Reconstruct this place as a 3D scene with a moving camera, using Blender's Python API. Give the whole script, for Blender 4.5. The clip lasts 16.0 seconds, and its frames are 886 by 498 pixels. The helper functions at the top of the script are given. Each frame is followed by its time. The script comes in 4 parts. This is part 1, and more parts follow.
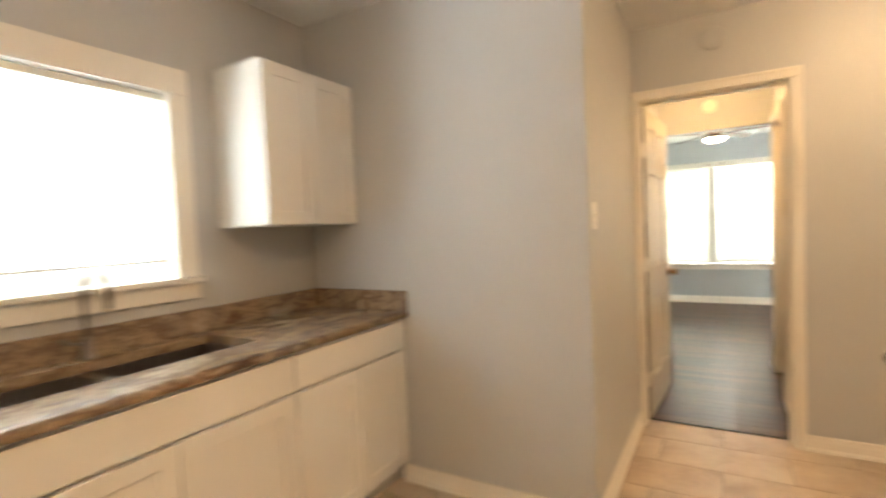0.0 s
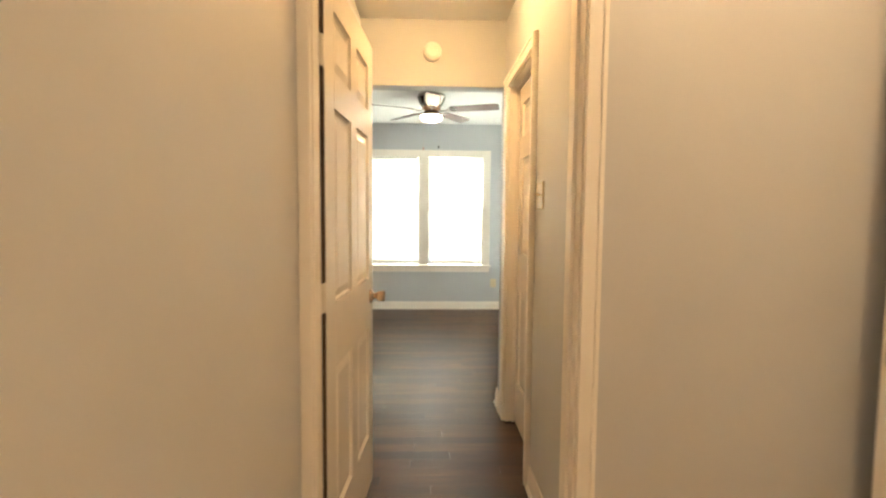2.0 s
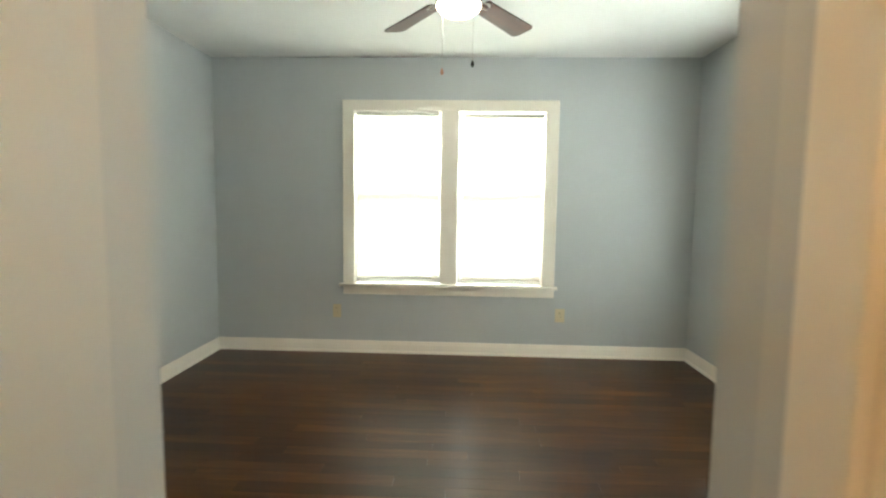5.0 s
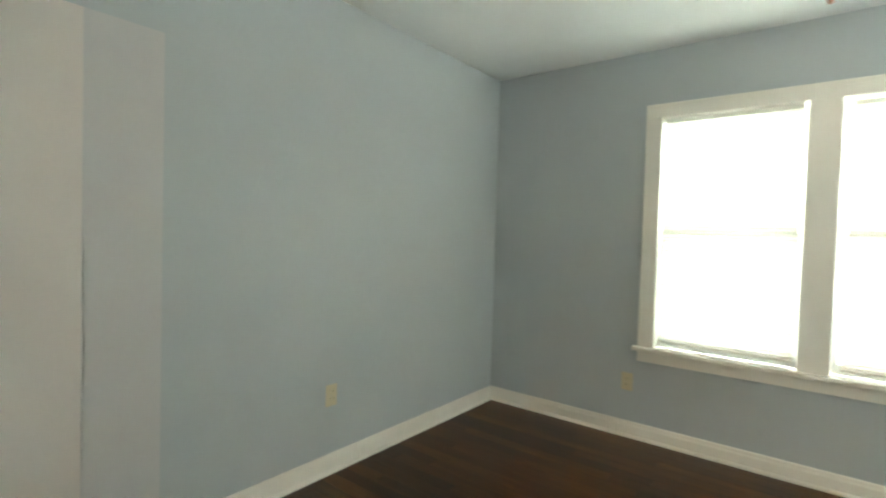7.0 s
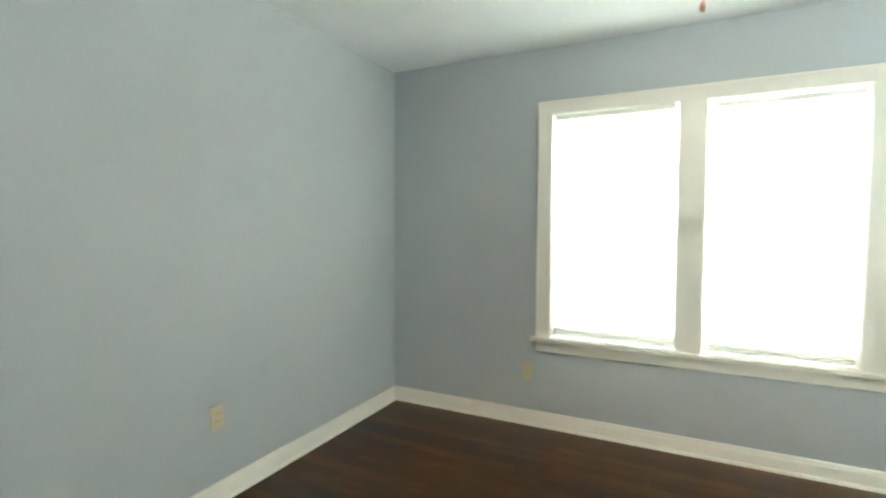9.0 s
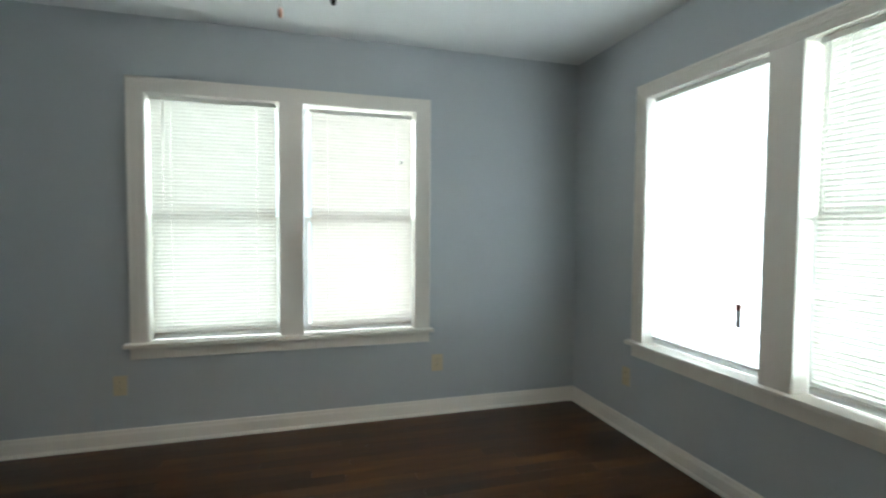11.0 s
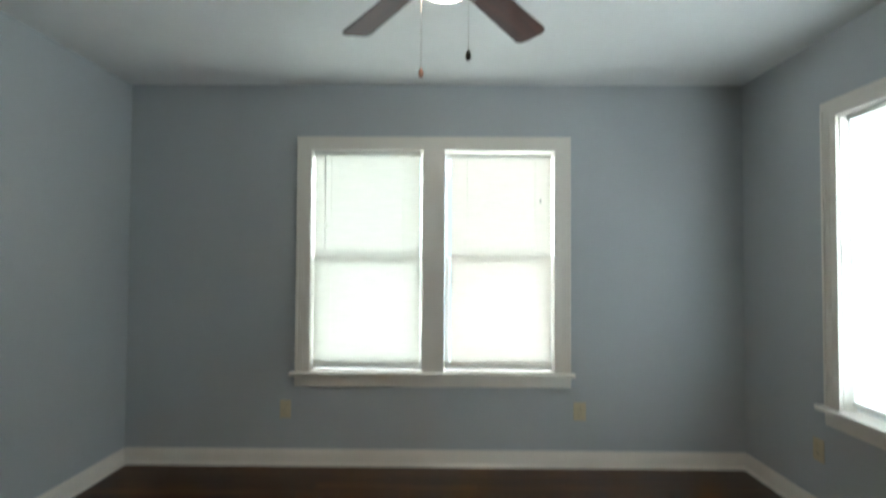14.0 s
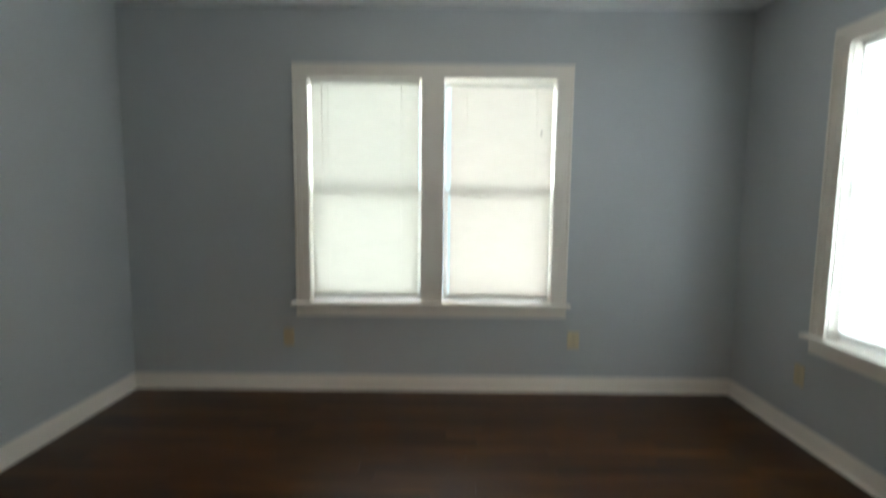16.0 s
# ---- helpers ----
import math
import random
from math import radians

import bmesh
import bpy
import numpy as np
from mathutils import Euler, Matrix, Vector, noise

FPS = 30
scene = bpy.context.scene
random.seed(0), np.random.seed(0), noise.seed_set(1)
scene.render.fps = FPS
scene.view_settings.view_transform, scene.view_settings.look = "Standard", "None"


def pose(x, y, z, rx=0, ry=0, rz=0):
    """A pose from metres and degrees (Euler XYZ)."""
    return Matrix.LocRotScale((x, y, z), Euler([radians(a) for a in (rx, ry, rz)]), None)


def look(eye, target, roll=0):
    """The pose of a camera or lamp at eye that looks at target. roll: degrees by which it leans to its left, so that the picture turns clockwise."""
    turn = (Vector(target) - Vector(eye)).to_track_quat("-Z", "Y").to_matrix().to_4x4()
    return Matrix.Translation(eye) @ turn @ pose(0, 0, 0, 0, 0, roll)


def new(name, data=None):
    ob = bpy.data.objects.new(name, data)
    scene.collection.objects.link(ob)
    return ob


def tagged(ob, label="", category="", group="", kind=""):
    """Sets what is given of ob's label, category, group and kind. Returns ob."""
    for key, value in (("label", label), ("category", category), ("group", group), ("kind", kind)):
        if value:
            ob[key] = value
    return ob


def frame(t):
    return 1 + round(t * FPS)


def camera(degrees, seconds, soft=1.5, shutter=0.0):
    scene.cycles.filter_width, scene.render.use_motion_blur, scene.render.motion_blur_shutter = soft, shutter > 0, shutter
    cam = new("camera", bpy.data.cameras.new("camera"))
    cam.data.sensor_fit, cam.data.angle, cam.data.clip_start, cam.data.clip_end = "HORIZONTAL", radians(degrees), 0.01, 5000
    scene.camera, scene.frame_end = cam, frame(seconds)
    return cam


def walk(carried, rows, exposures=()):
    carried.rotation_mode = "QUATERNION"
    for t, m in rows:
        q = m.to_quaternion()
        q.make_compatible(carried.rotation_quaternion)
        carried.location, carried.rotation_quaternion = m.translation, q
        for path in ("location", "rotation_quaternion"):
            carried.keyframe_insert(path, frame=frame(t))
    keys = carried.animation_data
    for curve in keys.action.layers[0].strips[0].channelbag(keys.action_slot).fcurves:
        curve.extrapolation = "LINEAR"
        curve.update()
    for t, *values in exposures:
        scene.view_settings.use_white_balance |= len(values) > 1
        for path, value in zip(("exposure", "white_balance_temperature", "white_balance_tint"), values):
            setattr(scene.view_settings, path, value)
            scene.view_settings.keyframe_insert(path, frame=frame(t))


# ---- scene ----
cam = camera(85.1, 16.0, soft=2.2, shutter=0.5)
PATH = [
    (0, (2.165, -8.404, 1.315), (1.158, -6.678, 1.23), -2.5),
    (0.5, (2.016, -7.977, 1.255), (1.59, -6.025, 1.161), -0.7),
    (1, (1.975, -7.522, 1.254), (1.802, -5.534, 1.112), 0.4),
    (1.3, (1.952, -7.176, 1.277), (1.984, -5.18, 1.149), -1.8),
    (1.5, (1.966, -7.023, 1.275), (2.051, -5.032, 1.106), -1.5),
    (2, (2.037, -6.522, 1.277), (2.109, -4.528, 1.138), 0.5),
    (2.5, (2.089, -6.036, 1.27), (2.2, -4.041, 1.176), 1.5),
    (3, (2.114, -5.598, 1.28), (2.22, -3.604, 1.17), 0.2),
    (3.3, (2.135, -5.339, 1.284), (2.099, -3.342, 1.191), 1.6),
    (3.5, (2.138, -5.187, 1.291), (2.035, -3.194, 1.167), 1.5),
    (3.7, (2.139, -5.037, 1.275), (2.02, -3.046, 1.127), 2.2),
    (5.8, (2.091, -3.575, 1.273), (2.011, -1.586, 1.072), -0.4),
    (6, (2.066, -3.47, 1.287), (1.875, -1.491, 1.072), 0.2),
    (6.5, (2.094, -3.291, 1.319), (1.294, -1.464, 1.178), 1.0),
    (7, (2.016, -3.236, 1.29), (0.784, -1.662, 1.229), 1.7),
    (7.5, (1.966, -3.193, 1.329), (0.646, -1.693, 1.265), 0.7),
    (7.7, (1.946, -3.18, 1.34), (0.627, -1.68, 1.257), 0.4),
    (8, (1.96, -3.153, 1.326), (0.672, -1.626, 1.241), 0.3),
    (8.5, (1.949, -3.138, 1.315), (0.839, -1.476, 1.231), -0.1),
    (9, (1.979, -3.133, 1.334), (1.085, -1.346, 1.242), 0.2),
    (9.5, (1.998, -3.122, 1.308), (1.4, -1.215, 1.22), 0.1),
    (10, (2.036, -3.144, 1.297), (1.843, -1.154, 1.23), 0.3),
    (12.3, (2.131, -3.194, 1.287), (3.114, -1.456, 1.165), 0.4),
    (12.5, (2.178, -3.195, 1.321), (3.005, -1.379, 1.184), 0.5),
    (13, (2.139, -3.162, 1.295), (2.529, -1.204, 1.186), 0.8),
    (13.5, (2.109, -3.166, 1.302), (2.185, -1.17, 1.197), 0.7),
    (14, (2.099, -3.162, 1.326), (2.081, -1.162, 1.378), 0.3),
    (14.5, (2.104, -3.182, 1.417), (2.116, -1.242, 1.906), -0.3),
    (15, (2.103, -3.189, 1.423), (2.153, -1.27, 2.003), -0.3),
    (15.5, (2.102, -3.183, 1.425), (2.133, -1.215, 1.782), -0.3),
    (16, (2.089, -3.169, 1.292), (2.084, -1.179, 1.088), 0.6),
]
walk(cam, [(t, look(eye, target, roll)) for t, eye, target, roll in PATH],
     exposures=[(0, 1.72, 6700, 9), (1.0, 1.60, 6850, 9), (2.0, 1.64, 6850, 9), (3.0, 1.48, 7200, 9), (3.7, 1.24, 7200, 9), (5.8, 1.36, 6150, 1),
                (7.0, 1.20, 6300, 1), (8.0, 1.60, 6250, 0), (9.0, 1.56, 6050, 1), (10.2, 0.98, 5800, 4), (12.3, -0.28, 5550, 9),
                (13.5, -0.12, 5550, 9), (14.0, 0.34, 5700, 7), (14.5, 0.42, 5750, 7), (15.2, 0.44, 5750, 7), (16, 0.16, 5900, 10)])

# ---- plan (metres; x east, y north, z up) ----
CEIL = 2.49
EAST = 4.03            # bedroom east wall face
SOUTH = -3.31          # bedroom south wall, room side
HALL_N = -3.42         # bedroom south wall, hall side
HALL_W, HALL_E = 1.625, 2.535
HALL_S = -5.00         # kitchen door wall, hall side
KIT_N = -5.14          # kitchen door wall, kitchen side
FLOOR_S = -5.03        # where the planks meet the kitchen tile
NIB_X, NIB_Y = 1.68, -6.365
KIT_W, KIT_E, KIT_S = 0.11, 4.13, -9.9
FAN = (2.087, -1.58)

# ---- world and light ----
world = bpy.data.worlds.new("world")
scene.world = world
world.use_nodes = True
sky = world.node_tree.nodes.new("ShaderNodeTexSky")
sky.sky_type = "NISHITA"
sky.sun_disc = False
sky.sun_elevation, sky.sun_rotation = radians(48), radians(200)
world.node_tree.nodes["Background"].inputs["Strength"].default_value = 0.12
world.node_tree.links.new(sky.outputs[0], world.node_tree.nodes["Background"].inputs["Color"])
sun = new("sun", bpy.data.lights.new("sun", "SUN"))
sun.data.energy, sun.data.angle, sun.data.color = 3.0, radians(0.6), (1.0, 0.95, 0.87)
sun.matrix_world = look((0, 0, 0), (0.25, 0.63, -0.75))


def sky_lamp(name, m, width, height, watts, color):
    lamp = new(name, bpy.data.lights.new(name, "AREA"))
    lamp.data.shape, lamp.data.size, lamp.data.size_y = "RECTANGLE", width, height
    lamp.data.energy, lamp.data.color = watts, color
    lamp.matrix_world = m
    return lamp


sky_lamp("window_light_north", look((2.0, 0.40, 1.30), (2.0, -1, 1.30)), 1.9, 2.5, 145, (1.0, 0.98, 0.92))
sky_lamp("window_light_east", look((4.41, -1.59, 1.20), (3, -1.59, 1.20)), 2.0, 2.5, 195, (0.97, 0.965, 0.93))
sky_lamp("window_light_kitchen", look((-0.22, -7.66, 1.50), (1, -7.66, 1.50)), 1.05, 1.06, 31, (0.92, 0.97, 1.0))


# ---- materials ----
def material(name):
    mat = bpy.data.materials.new(name)
    mat.use_nodes = True
    return mat, mat.node_tree, mat.node_tree.nodes["Principled BSDF"]


def node(tree, kind, **values):
    n = tree.nodes.new(kind)
    for key, value in values.items():
        n.inputs[key].default_value = value
    return n


def place_of(tree, scale=(1, 1, 1), own=False):
    """World position, or the object's own coordinates moved by its random number."""
    mapping = node(tree, "ShaderNodeMapping", Scale=scale)
    if own:
        coord = tree.nodes.new("ShaderNodeTexCoord")
        info = tree.nodes.new("ShaderNodeObjectInfo")
        mul = tree.nodes.new("ShaderNodeMath")
        mul.operation = "MULTIPLY"
        mul.inputs[1].default_value = 37.0
        tree.links.new(info.outputs["Random"], mul.inputs[0])
        add = tree.nodes.new("ShaderNodeVectorMath")
        tree.links.new(coord.outputs["Object"], add.inputs[0])
        tree.links.new(mul.outputs[0], add.inputs[1])
        tree.links.new(add.outputs[0], mapping.inputs["Vector"])
    else:
        geo = tree.nodes.new("ShaderNodeNewGeometry")
        tree.links.new(geo.outputs["Position"], mapping.inputs["Vector"])
    return mapping.outputs[0]


def ramp(tree, fac, stops):
    n = tree.nodes.new("ShaderNodeValToRGB")
    el = n.color_ramp.elements
    while len(el) < len(stops):
        el.new(0.5)
    for e, (pos, col) in zip(el, stops):
        e.position, e.color = pos, (*col, 1)
    tree.links.new(fac, n.inputs["Fac"])
    return n.outputs["Color"]


def noise_tex(tree, vec, scale, detail=4.0, rough=0.55):
    n = node(tree, "ShaderNodeTexNoise", Scale=scale, Detail=detail, Roughness=rough)
    tree.links.new(vec, n.inputs["Vector"])
    return n.outputs["Fac"]


def bump(tree, bsdf, height, strength, distance):
    n = node(tree, "ShaderNodeBump", Strength=strength, Distance=distance)
    tree.links.new(height, n.inputs["Height"])
    tree.links.new(n.outputs[0], bsdf.inputs["Normal"])


def painted(name, color, rough, stain=0.06, relief=0.15, grain=140.0, own=False):
    """Paint with faint large blotches and a fine roller texture."""
    mat, tree, bsdf = material(name)
    vec = place_of(tree, own=own)
    low = tuple(c * (1 - stain) for c in color)
    high = tuple(min(1, c * (1 + stain * 0.6)) for c in color)
    big = noise_tex(tree, vec, 1.3, 5.0, 0.6)
    tree.links.new(ramp(tree, big, [(0.3, low), (0.7, high)]), bsdf.inputs["Base Color"])
    fine = noise_tex(tree, vec, grain, 2.0)
    bump(tree, bsdf, fine, relief, 0.002)
    mid = noise_tex(tree, vec, 9.0, 3.0)
    r = node(tree, "ShaderNodeMapRange")
    r.inputs["To Min"].default_value, r.inputs["To Max"].default_value = rough - 0.02, rough + 0.03
    tree.links.new(mid, r.inputs["Value"])
    tree.links.new(r.outputs[0], bsdf.inputs["Roughness"])
    return mat


def metal(name, color, rough, own=True):
    mat, tree, bsdf = material(name)
    vec = place_of(tree, own=own)
    n = noise_tex(tree, vec, 60.0, 3.0)
    tree.links.new(ramp(tree, n, [(0.3, tuple(c * 0.86 for c in color)), (0.7, color)]), bsdf.inputs["Base Color"])
    bsdf.inputs["Metallic"].default_value = 1.0
    bsdf.inputs["Roughness"].default_value = rough
    return mat


def woody(name, dark, mid, light, rough, scale=1.0, coat=0.0, spec=0.5, tone=(0.72, 1.22), along=(1.6, 16, 16)):
    """Wood with the grain along the piece's own x axis."""
    mat, tree, bsdf = material(name)
    vec = place_of(tree, tuple(a * scale for a in along), own=True)
    warp = noise_tex(tree, vec, 1.6, 6.0, 0.65)
    fine = noise_tex(tree, place_of(tree, (4 * scale, 120 * scale, 120 * scale), own=True), 1.0, 3.0)
    col = ramp(tree, warp, [(0.28, dark), (0.5, mid), (0.74, light)])
    info = tree.nodes.new("ShaderNodeObjectInfo")
    shade = node(tree, "ShaderNodeMapRange")
    shade.inputs["To Min"].default_value, shade.inputs["To Max"].default_value = tone
    tree.links.new(info.outputs["Random"], shade.inputs["Value"])
    hsv = tree.nodes.new("ShaderNodeHueSaturation")
    tree.links.new(col, hsv.inputs["Color"])
    tree.links.new(shade.outputs[0], hsv.inputs["Value"])
    mix = tree.nodes.new("ShaderNodeMixRGB")
    mix.blend_type = "MULTIPLY"
    mix.inputs["Fac"].default_value = 0.35
    tree.links.new(hsv.outputs[0], mix.inputs["Color1"])
    tree.links.new(ramp(tree, fine, [(0.35, (0.45, 0.42, 0.4)), (0.6, (1, 1, 1))]), mix.inputs["Color2"])
    tree.links.new(mix.outputs[0], bsdf.inputs["Base Color"])
    r = node(tree, "ShaderNodeMapRange")
    r.inputs["To Min"].default_value, r.inputs["To Max"].default_value = rough - 0.015, rough + 0.05
    tree.links.new(warp, r.inputs["Value"])
    tree.links.new(r.outputs[0], bsdf.inputs["Roughness"])
    bump(tree, bsdf, fine, 0.05, 0.001)
    bsdf.inputs["Coat Weight"].default_value = coat
    bsdf.inputs["Specular IOR Level"].default_value = spec
    return mat


def granite(name):
    mat, tree, bsdf = material(name)
    vec = place_of(tree, (1.0, 0.55, 1.0))
    swirl = noise_tex(tree, vec, 5.0, 8.0, 0.65)
    speck = noise_tex(tree, place_of(tree), 90.0, 3.0)
    col = ramp(tree, swirl, [(0.30, (0.035, 0.022, 0.018)), (0.41, (0.17, 0.095, 0.055)), (0.48, (0.40, 0.30, 0.20)),
                             (0.54, (0.20, 0.13, 0.09)), (0.62, (0.46, 0.37, 0.27)), (0.72, (0.30, 0.26, 0.23))])
    mix = tree.nodes.new("ShaderNodeMixRGB")
    mix.blend_type = "MULTIPLY"
    mix.inputs["Fac"].default_value = 0.6
    tree.links.new(col, mix.inputs["Color1"])
    tree.links.new(ramp(tree, speck, [(0.38, (0.35, 0.3, 0.28)), (0.5, (1, 1, 1))]), mix.inputs["Color2"])
    tree.links.new(mix.outputs[0], bsdf.inputs["Base Color"])
    bsdf.inputs["Roughness"].default_value = 0.22
    return mat


def stone_tile(name):
    mat, tree, bsdf = material(name)
    vec = place_of(tree, own=True)
    cloud = noise_tex(tree, vec, 3.5, 7.0, 0.62)
    col = ramp(tree, cloud, [(0.3, (0.36, 0.27, 0.19)), (0.5, (0.50, 0.40, 0.30)), (0.7, (0.60, 0.51, 0.40))])
    tree.links.new(col, bsdf.inputs["Base Color"])
    fine = noise_tex(tree, vec, 70.0, 3.0)
    bump(tree, bsdf, fine, 0.12, 0.002)
    bsdf.inputs["Roughness"].default_value = 0.38
    return mat


def slat_material(name, color, through_share):
    """Thin vinyl: part of the light behind it comes through."""
    mat = bpy.data.materials.new(name)
    mat.use_nodes = True
    tree = mat.node_tree
    tree.nodes.remove(tree.nodes["Principled BSDF"])
    out = tree.nodes["Material Output"]
    dif = node(tree, "ShaderNodeBsdfDiffuse")
    tra = node(tree, "ShaderNodeBsdfTranslucent")
    n = noise_tex(tree, place_of(tree, (2, 2, 30)), 3.0, 4.0)
    col = ramp(tree, n, [(0.3, tuple(c * 0.93 for c in color)), (0.7, color)])
    tree.links.new(col, dif.inputs["Color"])
    tree.links.new(col, tra.inputs["Color"])
    mix = node(tree, "ShaderNodeMixShader", Fac=through_share)
    tree.links.new(dif.outputs[0], mix.inputs[1])
    tree.links.new(tra.outputs[0], mix.inputs[2])
    tree.links.new(mix.outputs[0], out.inputs["Surface"])
    return mat


def glass_pane(name, rough=0.0):
    mat = bpy.data.materials.new(name)
    mat.use_nodes = True
    tree = mat.node_tree
    tree.nodes.remove(tree.nodes["Principled BSDF"])
    out = tree.nodes["Material Output"]
    clear = node(tree, "ShaderNodeBsdfTransparent", Color=(0.94, 0.97, 0.95, 1))
    gloss = node(tree, "ShaderNodeBsdfGlossy", Roughness=0.02)
    fres = node(tree, "ShaderNodeFresnel", IOR=1.45)
    mix = tree.nodes.new("ShaderNodeMixShader")
    tree.links.new(fres.outputs[0], mix.inputs[0])
    tree.links.new(clear.outputs[0], mix.inputs[1])
    tree.links.new(gloss.outputs[0], mix.inputs[2])
    tree.links.new(mix.outputs[0], out.inputs["Surface"])
    return mat


def lit_glass(name, color, strength):
    mat, tree, bsdf = material(name)
    bsdf.inputs["Base Color"].default_value = (0.9, 0.88, 0.84, 1)
    bsdf.inputs["Roughness"].default_value = 0.25
    bsdf.inputs["Emission Color"].default_value = (*color, 1)
    bsdf.inputs["Emission Strength"].default_value = strength
    return mat


def cloudy_film(name):
    """Old glass covered with a crumpled grey film."""
    mat, tree, bsdf = material(name)
    vec = place_of(tree)
    a = noise_tex(tree, vec, 5.0, 8.0, 0.7)
    b = noise_tex(tree, place_of(tree, (1.6, 1.6, 0.5)), 9.0, 6.0, 0.65)
    mix = tree.nodes.new("ShaderNodeMixRGB")
    mix.blend_type = "MULTIPLY"
    mix.inputs["Fac"].default_value = 0.5
    tree.links.new(ramp(tree, a, [(0.3, (0.44, 0.43, 0.41)), (0.7, (0.6, 0.59, 0.57))]), mix.inputs["Color1"])
    tree.links.new(ramp(tree, b, [(0.33, (0.72, 0.70, 0.67)), (0.58, (1, 1, 1))]), mix.inputs["Color2"])
    tree.links.new(mix.outputs[0], bsdf.inputs["Base Color"])
    flecks = noise_tex(tree, place_of(tree), 55.0, 3.0, 0.6)
    sep = tree.nodes.new("ShaderNodeSeparateXYZ")
    geo = tree.nodes.new("ShaderNodeNewGeometry")
    tree.links.new(geo.outputs["Position"], sep.inputs[0])
    rim = node(tree, "ShaderNodeMapRange")
    rim.inputs["From Min"].default_value, rim.inputs["From Max"].default_value = 1.655, 1.715
    rim.inputs["To Min"].default_value, rim.inputs["To Max"].default_value = 0.0, 0.17
    tree.links.new(sep.outputs["Z"], rim.inputs["Value"])
    less = tree.nodes.new("ShaderNodeMath")
    less.operation = "SUBTRACT"
    tree.links.new(flecks, less.inputs[0])
    tree.links.new(rim.outputs[0], less.inputs[1])
    torn = tree.nodes.new("ShaderNodeMixRGB")
    torn.blend_type = "MULTIPLY"
    torn.inputs["Fac"].default_value = 1.0
    tree.links.new(mix.outputs[0], torn.inputs["Color1"])
    tree.links.new(ramp(tree, less.outputs[0], [(0.19, (0.25, 0.19, 0.13)), (0.24, (1, 1, 1))]), torn.inputs["Color2"])
    tree.links.new(torn.outputs[0], bsdf.inputs["Base Color"])
    bsdf.inputs["Roughness"].default_value = 0.3
    bump(tree, bsdf, a, 0.5, 0.01)
    return mat


BLUE_WALL = painted("blue_grey_wall_paint", (0.492, 0.525, 0.541), 0.55, 0.04, 0.2)
# next two: light spill on the west wall, put into the paint colour
SPILL_PALE = painted("pale_light_spill", (0.590, 0.570, 0.568), 0.55, 0.05, 0.25)
SPILL_WARM = painted("warm_light_spill", (0.715, 0.650, 0.610), 0.55, 0.05, 0.25)
GREY_WALL = painted("grey_wall_paint", (0.56, 0.56, 0.555), 0.5, 0.04, 0.2)
HALL_WALL = painted("hall_wall_paint", (0.55, 0.57, 0.565), 0.5, 0.04, 0.2)
CEILING = painted("ceiling_paint", (0.81, 0.82, 0.81), 0.8, 0.05, 0.5, 90.0)
TRIM = painted("white_trim_paint", (0.865, 0.825, 0.752), 0.31, 0.05, 0.08, 40.0)
DOOR_PAINT = painted("white_door_gloss_paint", (0.79, 0.75, 0.67), 0.20, 0.05, 0.06, 30.0)
CABINET = painted("white_cabinet_paint", (0.82, 0.80, 0.76), 0.31, 0.03, 0.05, 60.0)
SASH = painted("white_vinyl_sash", (0.80, 0.81, 0.80), 0.35, 0.03, 0.05)
WOOD = woody("dark_walnut_plank", (0.027, 0.0096, 0.0027), (0.053, 0.0205, 0.0052), (0.108, 0.0450, 0.0105), 0.305, spec=0.38, tone=(0.55, 1.60), along=(1.0, 7, 7))
SUBFLOOR = painted("plank_joint_dark", (0.012, 0.008, 0.006), 0.8)
BLADE = woody("cherry_fan_blade", (0.038, 0.0100, 0.0060), (0.068, 0.0185, 0.0105), (0.100, 0.0300, 0.0160), 0.40, coat=0.0, spec=0.32)
TILE = stone_tile("beige_floor_tile")
GROUT = painted("tile_grout", (0.25, 0.21, 0.17), 0.9, 0.1, 0.4)
GRANITE = granite("brown_granite")
NICKEL = metal("brushed_nickel", (0.56, 0.53, 0.49), 0.28)
FAN_NICKEL = metal("dark_brushed_fan_nickel", (0.40, 0.37, 0.32), 0.2)
RING_METAL = metal("copper_tinted_nickel", (0.42, 0.32, 0.26), 0.26)
AGED_NICKEL = metal("aged_nickel", (0.30, 0.27, 0.23), 0.2)
BRONZE = metal("antique_brass", (0.48, 0.33, 0.21), 0.25)
STEEL = metal("stainless_steel", (0.55, 0.54, 0.52), 0.3)
SINK = metal("dull_sink_steel", (0.34, 0.30, 0.27), 0.34)
DARK_METAL = metal("copper_motor_metal", (0.46, 0.27, 0.17), 0.38)
BLACK = painted("black_enamel", (0.012, 0.012, 0.013), 0.25, 0.1, 0.03)
IVORY = painted("ivory_plastic", (0.68, 0.60, 0.42), 0.11, 0.04, 0.03, own=True)
WHITE_PLASTIC = painted("white_plastic", (0.88, 0.86, 0.80), 0.42, 0.03, 0.03, own=True)
# dark brown that paints in the shade of the hinge gap
HINGE_SHADE = painted("hinge_gap_shade", (0.075, 0.048, 0.030), 0.8, 0.25, 0.3)
# brown that paints the shade inside the ivory switch's slots
SLOT_SHADE = painted("switch_slot_shade", (0.22, 0.17, 0.10), 0.6)
# near-black for the shade inside slots and the knob bore; one fob shares it
HOLE = painted("dark_hole_shade_and_fob", (0.02, 0.017, 0.015), 0.8)
SLAT = slat_material("white_vinyl_slat", (0.86, 0.848, 0.79), 0.043)
EAST_SLAT = slat_material("bright_vinyl_slat", (0.87, 0.86, 0.79), 0.039)
